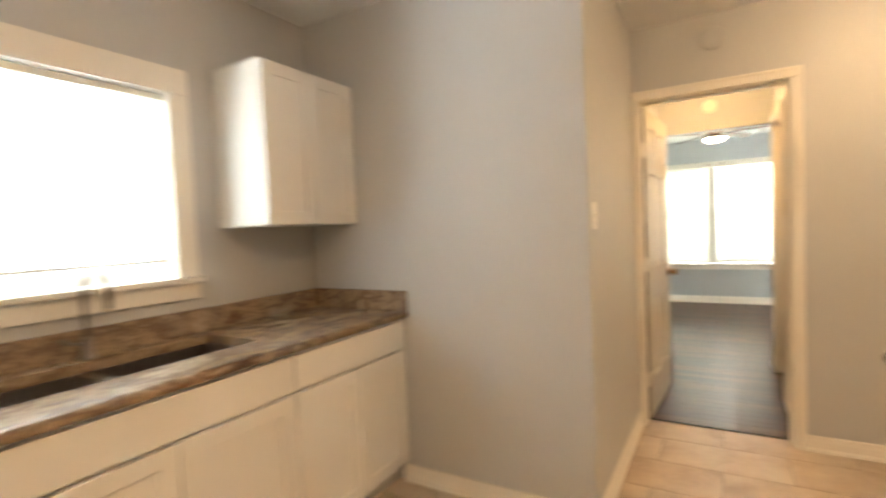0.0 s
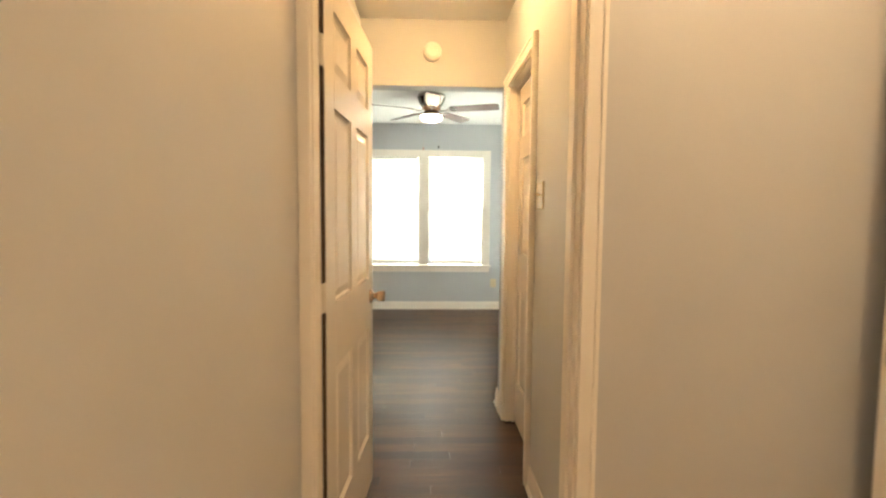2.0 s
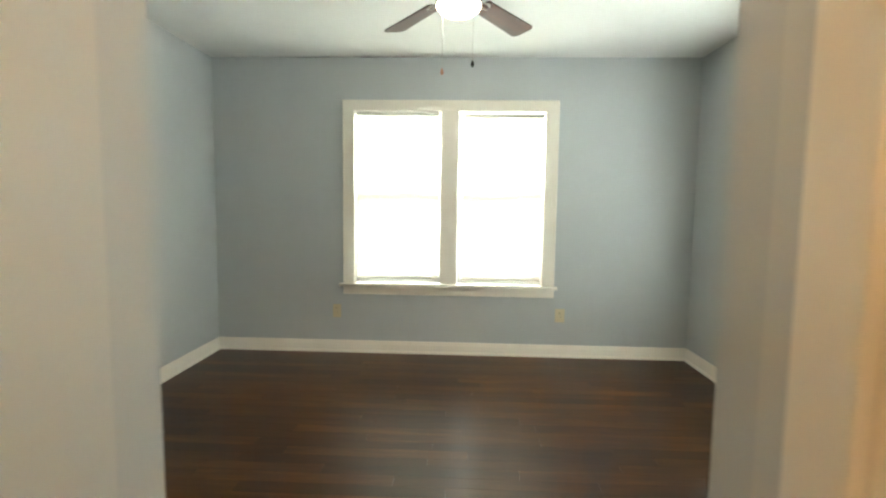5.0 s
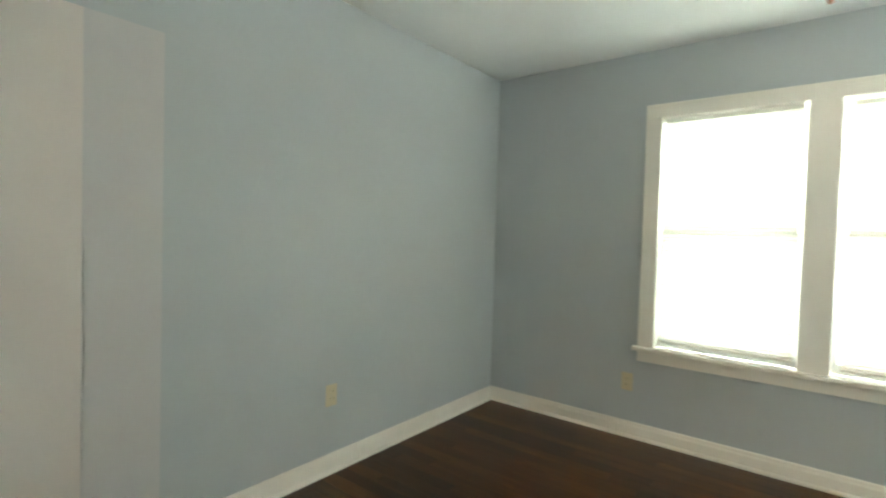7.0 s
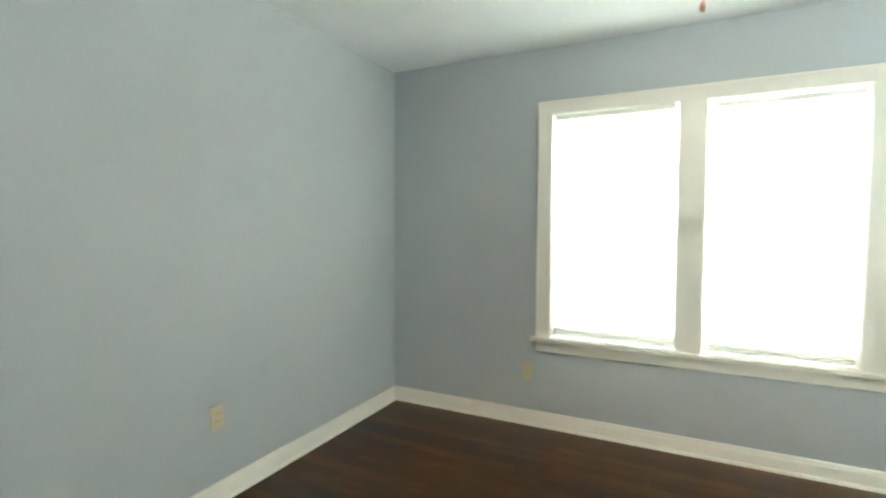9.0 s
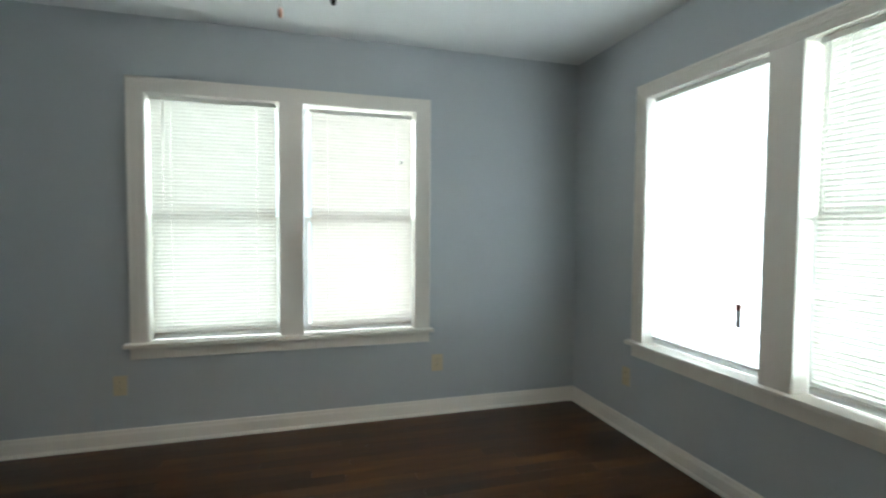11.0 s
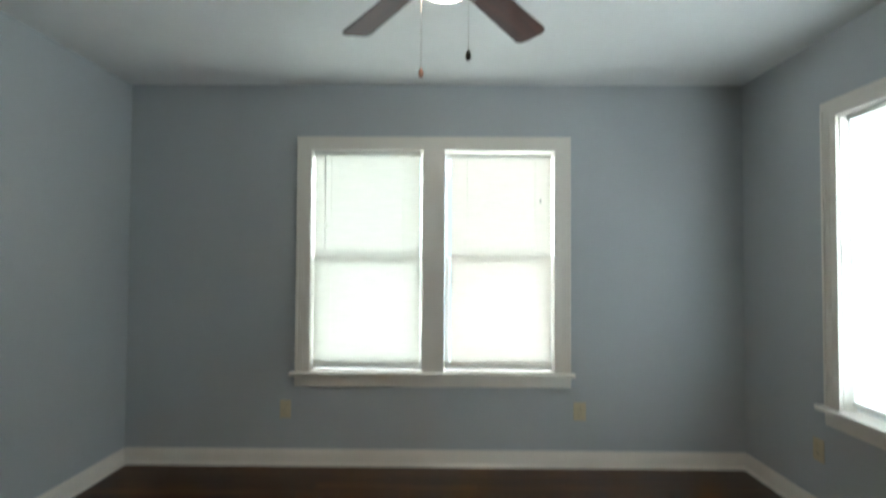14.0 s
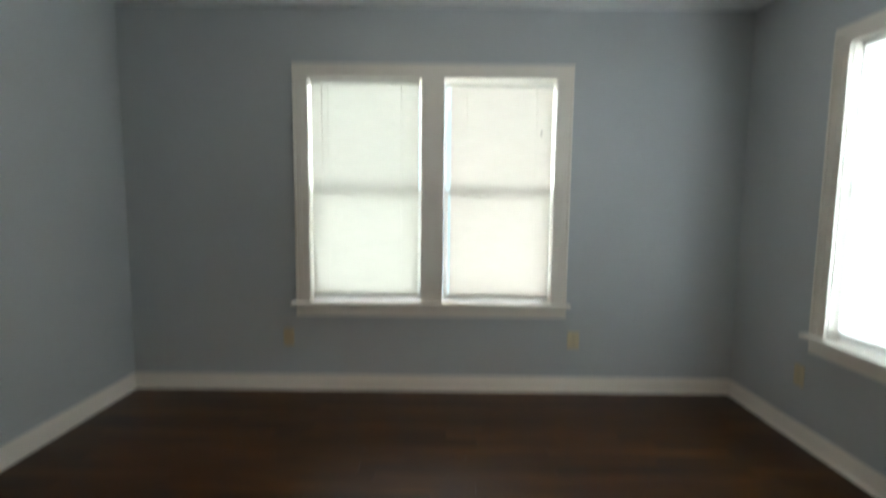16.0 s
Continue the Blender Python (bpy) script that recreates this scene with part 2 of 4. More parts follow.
CREAM_SLAT = slat_material("cream_vinyl_slat", (0.87, 0.832, 0.775), 0.046)
# translucency raised far above the other slats, standing in for stronger daylight
DAYLIT_SLAT = slat_material("daylit_white_slat", (0.88, 0.89, 0.90), 0.64)
VINYL = painted("white_vinyl_rail", (0.80, 0.79, 0.74), 0.35, 0.03, 0.03)
CLEAR = glass_pane("window_glass")
FAN_GLASS = lit_glass("lit_frosted_fan_glass", (1.0, 0.74, 0.50), 22.0)
# glass of the second kitchen lamp, which is added as fill light
LAMP_GLASS = lit_glass("lit_frosted_fill_glass", (1.0, 0.66, 0.36), 40.0)
DOOR_LAMP_GLASS = lit_glass("lit_frosted_door_side_glass", (1.0, 0.66, 0.36), 32.0)
HALL_GLASS = lit_glass("lit_frosted_hall_glass", (1.0, 0.58, 0.25), 27.0)
FILM = cloudy_film("clouded_door_glass")
TAG_RED = painted("tag_red_brown", (0.20, 0.06, 0.03), 0.6)
TAG_GREY = painted("tag_grey", (0.30, 0.29, 0.27), 0.6)
RED_FOB = painted("red_wood_fob", (0.50, 0.24, 0.16), 0.4)
GRASS = painted("lawn", (0.07, 0.11, 0.035), 0.9, 0.4, 0.5)


# ---- building blocks ----
def box(bm, x0, y0, z0, x1, y1, z1, bevel=0.0, m=None):
    made = bmesh.ops.create_cube(bm, size=1.0)["verts"]
    t = Matrix.Translation(((x0 + x1) / 2, (y0 + y1) / 2, (z0 + z1) / 2)) @ Matrix.Diagonal((abs(x1 - x0), abs(y1 - y0), abs(z1 - z0), 1))
    bmesh.ops.transform(bm, matrix=t, verts=made)
    if bevel:
        edges = list({e for v in made for e in v.link_edges})
        made = bmesh.ops.bevel(bm, geom=edges, offset=bevel, segments=2, affect="EDGES", profile=0.6)["verts"]
    if m is not None:
        bmesh.ops.transform(bm, matrix=m, verts=list(made))
    return bm


def turned(bm, profile, steps=28, m=None):
    """A body of revolution about z: profile is radius and height pairs."""
    rings = []
    for r, z in profile:
        rings.append([bm.verts.new((r * math.cos(2 * math.pi * i / steps), r * math.sin(2 * math.pi * i / steps), z)) for i in range(steps)])
    for a, b in zip(rings, rings[1:]):
        for i in range(steps):
            f = bm.faces.new((a[i], a[(i + 1) % steps], b[(i + 1) % steps], b[i]))
            f.smooth = True
    bm.faces.new(list(reversed(rings[0])))
    bm.faces.new(rings[-1])
    if m is not None:
        bmesh.ops.transform(bm, matrix=m, verts=[v for ring in rings for v in ring])
    return bm


def tube(bm, points, radius, steps=10):
    """A round bar along points."""
    rings = []
    for i, p in enumerate(points):
        p = Vector(p)
        a = Vector(points[max(i - 1, 0)])
        b = Vector(points[min(i + 1, len(points) - 1)])
        q = (b - a).to_track_quat("Z", "Y")
        rings.append([bm.verts.new(p + q @ Vector((radius * math.cos(2 * math.pi * k / steps), radius * math.sin(2 * math.pi * k / steps), 0))) for k in range(steps)])
    for a, b in zip(rings, rings[1:]):
        for i in range(steps):
            f = bm.faces.new((a[i], a[(i + 1) % steps], b[(i + 1) % steps], b[i]))
            f.smooth = True
    bm.faces.new(list(reversed(rings[0])))
    bm.faces.new(rings[-1])
    return bm


def mesh_of(name, bm, mat):
    me = bpy.data.meshes.new(name)
    bmesh.ops.recalc_face_normals(bm, faces=bm.faces)
    bm.to_mesh(me)
    bm.free()
    me.materials.append(mat)
    return me


def part(name, bm, mat, parent=None, label=""):
    ob = new(name, mesh_of(name, bm, mat))
    if parent is not None:
        ob.parent = parent
    return tagged(ob, label)


def thing(name, m, label, category, group="", kind=""):
    ob = new(name)
    ob.empty_display_size = 0.1
    ob.matrix_world = m
    return tagged(ob, label, category, group, kind)


def structure(name, bm, mat, label, category):
    return tagged(part(name, bm, mat), label, category, kind="structure")


B = bmesh.new


# ---- walls, ceilings ----
def wall_x(name, x0, x1, y0, y1, mat, label, holes=(), top=CEIL):
    """A wall that runs along x; holes are (x0, x1, z0, z1)."""
    bm = B()
    at = x0
    for a, b, z0, z1 in sorted(holes):
        box(bm, at, y0, 0, a, y1, top)
        if z0 > 0:
            box(bm, a, y0, 0, b, y1, z0)
        box(bm, a, y0, z1, b, y1, top)
        at = b
    box(bm, at, y0, 0, x1, y1, top)
    return structure(name, bm, mat, label, "wall")


def wall_y(name, y0, y1, x0, x1, mat, label, holes=(), top=CEIL):
    """A wall that runs along y; holes are (y0, y1, z0, z1)."""
    bm = B()
    at = y0
    for a, b, z0, z1 in sorted(holes):
        box(bm, x0, at, 0, x1, a, top)
        if z0 > 0:
            box(bm, x0, a, 0, x1, b, z0)
        box(bm, x0, a, z1, x1, b, top)
        at = b
    box(bm, x0, at, 0, x1, y1, top)
    return structure(name, bm, mat, label, "wall")


WIN_N = (1.195, 2.808, 0.585, 2.067)       # north window hole
WIN_E = (-2.43, -0.770, 0.585, 2.067)      # east window hole
WIN_K = (-8.145, -7.175, 1.135, 1.955)        # kitchen window hole
DOOR_K = (1.662, 2.500, 0, 2.0625)          # kitchen to hall
DOOR_H = (-4.288, -3.591, 0, 2.058)        # closed hall door
wall_x("wall_north", -0.14, EAST + 0.14, 0, 0.14, BLUE_WALL, "pale blue-grey painted bedroom wall with a double window", [WIN_N])
wall_y("wall_east", SOUTH, 0, EAST, EAST + 0.14, BLUE_WALL, "pale blue-grey painted bedroom wall with a double window", [WIN_E])
wall_y("wall_west", SOUTH, 0, -0.14, 0, BLUE_WALL, "plain pale blue-grey painted bedroom wall")
wall_x("wall_south", -0.14, EAST + 0.14, HALL_N, SOUTH, BLUE_WALL, "blue-grey bedroom wall with a cased opening to the hall", [(HALL_W, HALL_E, 0, 2.085)])
wall_y("wall_hall_west", HALL_S, HALL_N, HALL_W - 0.11, HALL_W, HALL_WALL, "plain grey painted hall wall")
wall_y("wall_hall_east", HALL_S, HALL_N, HALL_E, HALL_E + 0.11, HALL_WALL, "grey painted hall wall with a closed door", [DOOR_H])
structure("wall_hall_header", box(B(), HALL_W, HALL_N - 0.012, 2.085, HALL_E, HALL_N - 0.002, CEIL), HALL_WALL, "painted header over the bedroom opening", "wall")
wall_x("wall_kitchen_door", 1.5, KIT_E + 0.12, KIT_N, HALL_S, GREY_WALL, "grey painted kitchen wall with the hall door", [DOOR_K])
wall_x("wall_kitchen_nib", KIT_W, NIB_X, NIB_Y, NIB_Y + 0.12, GREY_WALL, "grey painted kitchen wall that ends the sink counter")
wall_y("wall_kitchen_return", NIB_Y + 0.12, KIT_N, NIB_X - 0.12, NIB_X, GREY_WALL, "grey painted return wall beside the hall door")
wall_y("wall_kitchen_west", KIT_S, NIB_Y + 0.12, KIT_W - 0.14, KIT_W, GREY_WALL, "grey painted kitchen wall with the sink window", [WIN_K])
wall_y("wall_kitchen_east", KIT_S, KIT_N, KIT_E, KIT_E + 0.12, GREY_WALL, "plain grey painted kitchen wall")
wall_x("wall_kitchen_south", KIT_W - 0.14, KIT_E + 0.12, KIT_S - 0.12, KIT_S, GREY_WALL, "plain grey painted kitchen wall")
structure("ceiling_bedroom", box(B(), -0.14, HALL_N, CEIL, EAST + 0.14, 0.14, CEIL + 0.1), CEILING, "white painted bedroom ceiling", "ceiling")
structure("ceiling_hall", box(B(), HALL_W - 0.11, HALL_S, CEIL, HALL_E + 0.11, HALL_N, CEIL + 0.1), CEILING, "white painted hall ceiling", "ceiling")
structure("ceiling_kitchen", box(B(), KIT_W - 0.14, KIT_S - 0.12, CEIL, KIT_E + 0.12, HALL_S, CEIL + 0.1), CEILING, "white painted kitchen ceiling", "ceiling")
structure("ground", box(B(), -60, -60, -0.75, 60, 60, -0.55), GRASS, "mown green lawn round the house", "ground")


DAYLIGHT = bpy.data.materials.new("bright_outdoor_haze")
DAYLIGHT.use_nodes = True
glow = DAYLIGHT.node_tree.nodes.new("ShaderNodeEmission")
glow.inputs["Color"].default_value, glow.inputs["Strength"].default_value = (0.74, 0.88, 0.96, 1), 1.25
DAYLIGHT.node_tree.links.new(glow.outputs[0], DAYLIGHT.node_tree.nodes["Material Output"].inputs["Surface"])
structure("backdrop_north", box(B(), -5, 6.0, -0.54, 9, 6.05, 5.5), DAYLIGHT, "pale overexposed daylight beyond the bedroom windows", "backdrop")
structure("backdrop_east", box(B(), 10.0, -9, -0.54, 10.05, 5.9, 5.5), DAYLIGHT, "pale overexposed daylight beyond the bedroom windows", "backdrop")
structure("backdrop_west", box(B(), -6.05, -14, -0.54, -6.0, -2, 5.5), DAYLIGHT, "pale overexposed daylight beyond the kitchen window", "backdrop")

# warm light spill on the west wall, put in as two thin coloured panels
structure("wall_spill_pale", box(B(), 0.0002, -2.690, 0.106, 0.0022, -2.432, 2.030, 0.001), SPILL_PALE, "paler band of light spill painted onto the blue-grey bedroom wall", "wall patch")
structure("wall_spill_warm", box(B(), 0.0002, -3.200, 0.106, 0.0022, -2.691, 2.030, 0.001), SPILL_WARM, "warm beige light spill painted onto the blue-grey bedroom wall", "wall patch")


# ---- baseboards ----
def base_run(name, a, b, side, mat=TRIM, height=0.104):
    """A baseboard with a thinner top and a shoe strip, from a to b; side is the normal into the room."""
    a, b, n = Vector((*a, 0)), Vector((*b, 0)), Vector((*side, 0))
    prof = [(0.0, 0.0), (0.024, 0.0), (0.023, 0.010), (0.017, 0.019), (0.014, 0.020), (0.0135, height - 0.03), (0.010, height - 0.018),
            (0.009, height - 0.006), (0.005, height), (0.0, height)]
    bm = B()
    ends = []
    for p in (a, b):
        ends.append([bm.verts.new(p + n * (d + 0.0005) + Vector((0, 0, z + 0.001))) for d, z in prof])
    k = len(prof)
    for i in range(k):
        bm.faces.new((ends[0][i], ends[0][(i + 1) % k], ends[1][(i + 1) % k], ends[1][i]))
    bm.faces.new(ends[0])
    bm.faces.new(list(reversed(ends[1])))
    return structure(name, bm, mat, "white painted wooden baseboard with a shoe strip", "baseboard")


base_run("baseboard_north", (0, 0), (EAST, 0), (0, -1))
base_run("baseboard_west", (0, SOUTH), (0, -0.024), (1, 0))
base_run("baseboard_east", (EAST, -0.024), (EAST, SOUTH), (-1, 0))
base_run("baseboard_south_west", (0.024, SOUTH), (HALL_W - 0.0, SOUTH), (0, 1))
base_run("baseboard_south_east", (HALL_E, SOUTH), (EAST - 0.024, SOUTH), (0, 1))
base_run("baseboard_opening_west", (HALL_W, HALL_N + 0.002), (HALL_W, SOUTH + 0.012), (1, 0))
base_run("baseboard_opening_east", (HALL_E, HALL_N + 0.03), (HALL_E, SOUTH + 0.012), (-1, 0))
base_run("baseboard_hall_west", (HALL_W, HALL_S), (HALL_W, HALL_N - 0.002), (1, 0))
base_run("baseboard_hall_east", (HALL_E, HALL_S), (HALL_E, -4.352), (-1, 0))
base_run("baseboard_hall_corner", (HALL_E, -3.506), (HALL_E, HALL_N - 0.002), (-1, 0))
base_run("baseboard_kitchen_north", (2.546, KIT_N), (KIT_E, KIT_N), (0, -1), height=0.086)
base_run("baseboard_kitchen_return", (NIB_X, NIB_Y), (NIB_X, KIT_N - 0.022), (1, 0), height=0.086)
base_run("baseboard_kitchen_nib", (0.70, NIB_Y), (NIB_X + 0.024, NIB_Y), (0, -1), height=0.086)
base_run("baseboard_kitchen_east", (KIT_E, KIT_N - 0.024), (KIT_E, KIT_S), (-1, 0), height=0.086)


# ---- windows: one frame with two double-hung units ----
def casing_bar(bm, x0, z0, x1, z1, depth=0.020):
    box(bm, x0, -depth, z0, x1, 0, z1, 0.003)


def double_window(name, width, units, m, label, left_case=0.09, right_case=0.09):
    """A window in its own frame: x along the wall from the outer casing's edge, y outwards, z up. units: (x0, x1) clear openings."""
    win = thing(name, m, label, "window", kind="structure")
    z_in0, z_in1, z_top = 0.607, 2.057, 2.144
    fr = part("window_frame", casing_frame(width, units, z_in0, z_in1, z_top), TRIM, win, "off-white painted casing and jambs")
    sill = B()
    box(sill, -0.028, -0.052, 0.583, width + 0.022, 0.03, 0.607, 0.004)
    part("window_sill", sill, TRIM, win, "off-white painted projecting stool")
    ap = B()
    box(ap, 0.0, -0.018, 0.512, width, -0.001, 0.582, 0.003)
    part("apron", ap, TRIM, win)
    for a, b in units:
        hang_sashes(win, a, b, z_in0, z_in1)
    return win


def casing_frame(width, units, z0, z1, z_top):
    bm = B()
    first, last = units[0][0], units[-1][1]
    casing_bar(bm, 0, 0.6075, first, z1)
    casing_bar(bm, last, 0.6075, width, z1)
    casing_bar(bm, 0, z1, width, z_top, 0.021)
    box(bm, 0.004, -0.027, z_top - 0.020, width - 0.004, -0.0212, z_top - 0.004, 0.002)
    box(bm, 0.004, -0.026, 0.62, 0.020, -0.0202, z1 + 0.04, 0.002)
    box(bm, width - 0.020, -0.026, 0.62, width - 0.004, -0.0202, z1 + 0.04, 0.002)
    for d in (0.030, 0.046):
        box(bm, d, -0.0232, 0.6085, d + 0.008, -0.0202, z1 + 0.082 - d, 0.001)
        box(bm, width - d - 0.008, -0.0232, 0.6085, width - d, -0.0202, z1 + 0.082 - d, 0.001)
        box(bm, d + 0.009, -0.0242, z_top - d - 0.008, width - d - 0.009, -0.0212, z_top - d, 0.001)
    for (a0, a1), (b0, b1) in zip(units, units[1:]):
        casing_bar(bm, a1, 0.6075, b0, z1)
        box(bm, a1 + 0.004, 0.001, 0.6075, b0 - 0.004, 0.13, z1 + 0.008)
    # jambs that line the hole
    box(bm, first - 0.009, 0.001, 0.60, first + 0.002, 0.135, z1 + 0.008)
    box(bm, last - 0.002, 0.001, 0.60, last + 0.009, 0.135, z1 + 0.008)
    box(bm, first + 0.003, 0.001, z1 - 0.002, last - 0.003, 0.134, z1 + 0.007)
    box(bm, first + 0.003, 0.031, 0.588, last - 0.003, 0.16, 0.604)
    return bm


def hang_sashes(win, a, b, z0, z1):
    mid = 1.339
    a, b = a + 0.003, b - 0.003
    for lower in (True, False):
        lo, hi = (z0 + 0.001, mid + 0.017) if lower else (mid - 0.017, z1 - 0.003)
        y0, y1 = (0.062, 0.092) if lower else (0.095, 0.125)
        s = 0.028 if lower else 0.012
        bm = B()
        box(bm, a, y0, lo, a + s, y1, hi, 0.003)
        box(bm, b - s, y0, lo, b, y1, hi, 0.003)
        box(bm, a + s, y0 + 0.001, lo, b - s, y1 - 0.001, lo + (0.055 if lower else 0.034), 0.003)
        box(bm, a + s, y0 + 0.001, hi - 0.034, b - s, y1 - 0.001, hi, 0.003)
        sash = part("sash", bm, SASH, win, "white lower sash" if lower else "white upper sash")
        g = B()
        box(g, a + s - 0.004, (y0 + y1) / 2 - 0.002, lo + 0.03, b - s + 0.004, (y0 + y1) / 2 + 0.002, hi - 0.03)
        pane = part("pane", g, CLEAR, sash, "clear glass pane")
        pane.visible_shadow = False


NORTH_AT = pose(1.109, 0, 0)
EAST_AT = pose(EAST, -0.683, 0, 0, 0, -90)
NU = [(0.096, 0.828), (0.972, 1.689)]
EU = [(0.096, 0.858), (1.014, 1.737)]
double_window("window_1", 1.794, NU, NORTH_AT, "off-white double window with two double-hung sashes")
double_window("window_2", 1.842, EU, EAST_AT, "off-white double window with two double-hung sashes")

KITCHEN_AT = pose(KIT_W, -8.240, 0, 0, 0, 90)
kw = thing("window_3", KITCHEN_AT, "white-cased double-hung window above the sink", "window", kind="structure")
bm = B()
casing_bar(bm, 0.0, 1.151, 0.105, 1.945)
casing_bar(bm, 1.055, 1.151, 1.150, 1.945)
casing_bar(bm, 0.0, 1.945, 1.150, 2.055, 0.021)
box(bm, 0.096, 0.001, 1.138, 0.107, 0.135, 1.953)
box(bm, 1.053, 0.001, 1.138, 1.064, 0.135, 1.953)
box(bm, 0.108, 0.001, 1.943, 1.052, 0.134, 1.953)
part("window_frame", bm, TRIM, kw, "cream-white painted casing")
part("window_sill", box(B(), -0.012, -0.045, 1.127, 1.162, 0.06, 1.150, 0.004), TRIM, kw)
part("apron", box(B(), 0.0, -0.018, 1.052, 1.15, -0.001, 1.1265, 0.003), TRIM, kw)
for lower in (True, False):
    lo, hi = (1.152, 1.61) if lower else (1.566, 1.942)
    y0, y1 = (0.062, 0.090) if lower else (0.094, 0.122)
    bm = B()
    box(bm, 0.108, y0, lo, 0.146, y1, hi, 0.003)
    box(bm, 1.014, y0, lo, 1.052, y1, hi, 0.003)
    box(bm, 0.146, y0 + 0.001, lo, 1.014, y1 - 0.001, lo + 0.044, 0.003)
    box(bm, 0.146, y0 + 0.001, hi - 0.042, 1.014, y1 - 0.001, hi, 0.003)
    sash = part("sash", bm, SASH, kw)
    g = B()
    box(g, 0.14, (y0 + y1) / 2 - 0.002, lo + 0.03, 1.02, (y0 + y1) / 2 + 0.002, hi - 0.03)
    part("pane", g, CLEAR, sash).visible_shadow = False


# ---- mini blinds ----
def slat_mesh(width, tilt, mat, chord=0.0262):
    bm = B()
    rows = []
    for i in range(4):
        s = -0.5 + i / 3
        y, z = s * chord, 0.0022 * (1 - 4 * s * s)
        c, q = math.cos(tilt), math.sin(tilt)
        rows.append([bm.verts.new((x, y * c - z * q, y * q + z * c)) for x in (0, width)])
    for a, b in zip(rows, rows[1:]):
        bm.faces.new((a[0], a[1], b[1], b[0])).smooth = True
    me = bpy.data.meshes.new("slat")
    bm.to_mesh(me)
    bm.free()
    me.materials.append(mat)
    return me


def mini_blind(m, x0, x1, top, bottom, tilt, label, wand=None, tag_at=None, clip_at=None, pitch=0.0215, mat=None):
    """A blind hung inside the opening, in its window's own frame."""
    bl = thing("mini_blind", m, label, "blind", "mini blinds at the windows")
    head = B()
    box(head, x0 - 0.004, 0.016, top - 0.027, x1 + 0.004, 0.044, top, 0.003)
    part("headrail", head, VINYL, bl, "white metal headrail")
    rail = B()
    box(rail, x0, 0.020, bottom, x1, 0.041, bottom + 0.013, 0.004)
    part("bottom_rail", rail, VINYL, bl)
    me = slat_mesh(x1 - x0, tilt, mat or SLAT)
    n = int((top - 0.034 - bottom - 0.015) / pitch)
    step = (top - 0.036 - bottom - 0.018) / n
    for i in range(n + 1):
        s = new("slat", me)
        s.parent = bl
        jitter = random.uniform(-0.0006, 0.0006)
        s.location = (x0, 0.030, bottom + 0.020 + i * step + jitter)
    for f in (0.16, 0.84):
        x = x0 + f * (x1 - x0)
        part("ladder_cord", tube(B(), [(x, 0.016, bottom + 0.01), (x, 0.016, top - 0.02)], 0.0009, 6), VINYL, bl)
    if wand:
        x, z0 = wand
        part("wand", tube(B(), [(x, 0.010, top - 0.02), (x, 0.008, (top + z0) / 2), (x, 0.009, z0)], 0.0032, 8), WHITE_PLASTIC, bl, "clear plastic tilt wand")
    if tag_at:
        x, z0, z1 = tag_at
        tg = part("warning_tag", box(B(), x - 0.014, 0.004, z0, x + 0.014, 0.006, z1 - 0.03, 0.0005), TAG_GREY, bl, "small grey paper warning tag")
        part("tag_band", box(B(), x - 0.0165, 0.0032, z1 - 0.03, x + 0.0165, 0.0068, z1, 0.0005), TAG_RED, tg, "red-brown printed band")
    if clip_at:
        x, z = clip_at
        part("cord_clip", turned(B(), [(0.001, 0), (0.005, 0.004), (0.006, 0.016), (0.003, 0.026), (0.001, 0.03)], 10, Matrix.Translation((x, 0.008, z))), TAG_GREY, bl, "small grey cord tassel")
    return bl


SHUT = radians(-66)
mini_blind(NORTH_AT, 0.110, 0.806, 2.052, 0.640, SHUT, "closed off-white mini blind in a bedroom window", wand=(0.183, 1.37))
mini_blind(NORTH_AT, 1.016, 1.672, 2.040, 0.630, SHUT, "closed cream mini blind hanging slightly off centre", clip_at=(1.60, 1.71), mat=CREAM_SLAT)
mini_blind(EAST_AT, 0.124, 0.838, 2.053, 0.645, SHUT, "white mini blind, made more translucent to glow with daylight", mat=DAYLIT_SLAT, wand=(0.142, 1.36), tag_at=(0.727, 0.83, 0.94), clip_at=(0.732, 1.74))
mini_blind(EAST_AT, 1.052, 1.700, 2.053, 0.640, radians(-62), mat=EAST_SLAT, label= "closed cream mini blind with a warning tag", wand=(1.088, 1.35), tag_at=(1.600, 0.875, 0.985), clip_at=(1.632, 1.76))
mini_blind(KITCHEN_AT, 0.115, 1.045, 1.940, 1.222, radians(-50), "white mini blind above the kitchen sink", mat=DAYLIT_SLAT)


# ---- doors ----
def frustum(bm, x0, z0, x1, z1, y_low, y_high, edge):
    """A raised panel field: y_low at the rim, y_high inside."""
    lo = [bm.verts.new((x, y_low, z)) for x, z in ((x0, z0), (x1, z0), (x1, z1), (x0, z1))]
    hi = [bm.verts.new((x, y_high, z)) for x, z in ((x0 + edge, z0 + edge), (x1 - edge, z0 + edge), (x1 - edge, z1 - edge), (x0 + edge, z1 - edge))]
    for i in range(4):
        bm.faces.new((lo[i], lo[(i + 1) % 4], hi[(i + 1) % 4], hi[i]))
    bm.faces.new(hi)
    bm.faces.new(list(reversed(lo)))


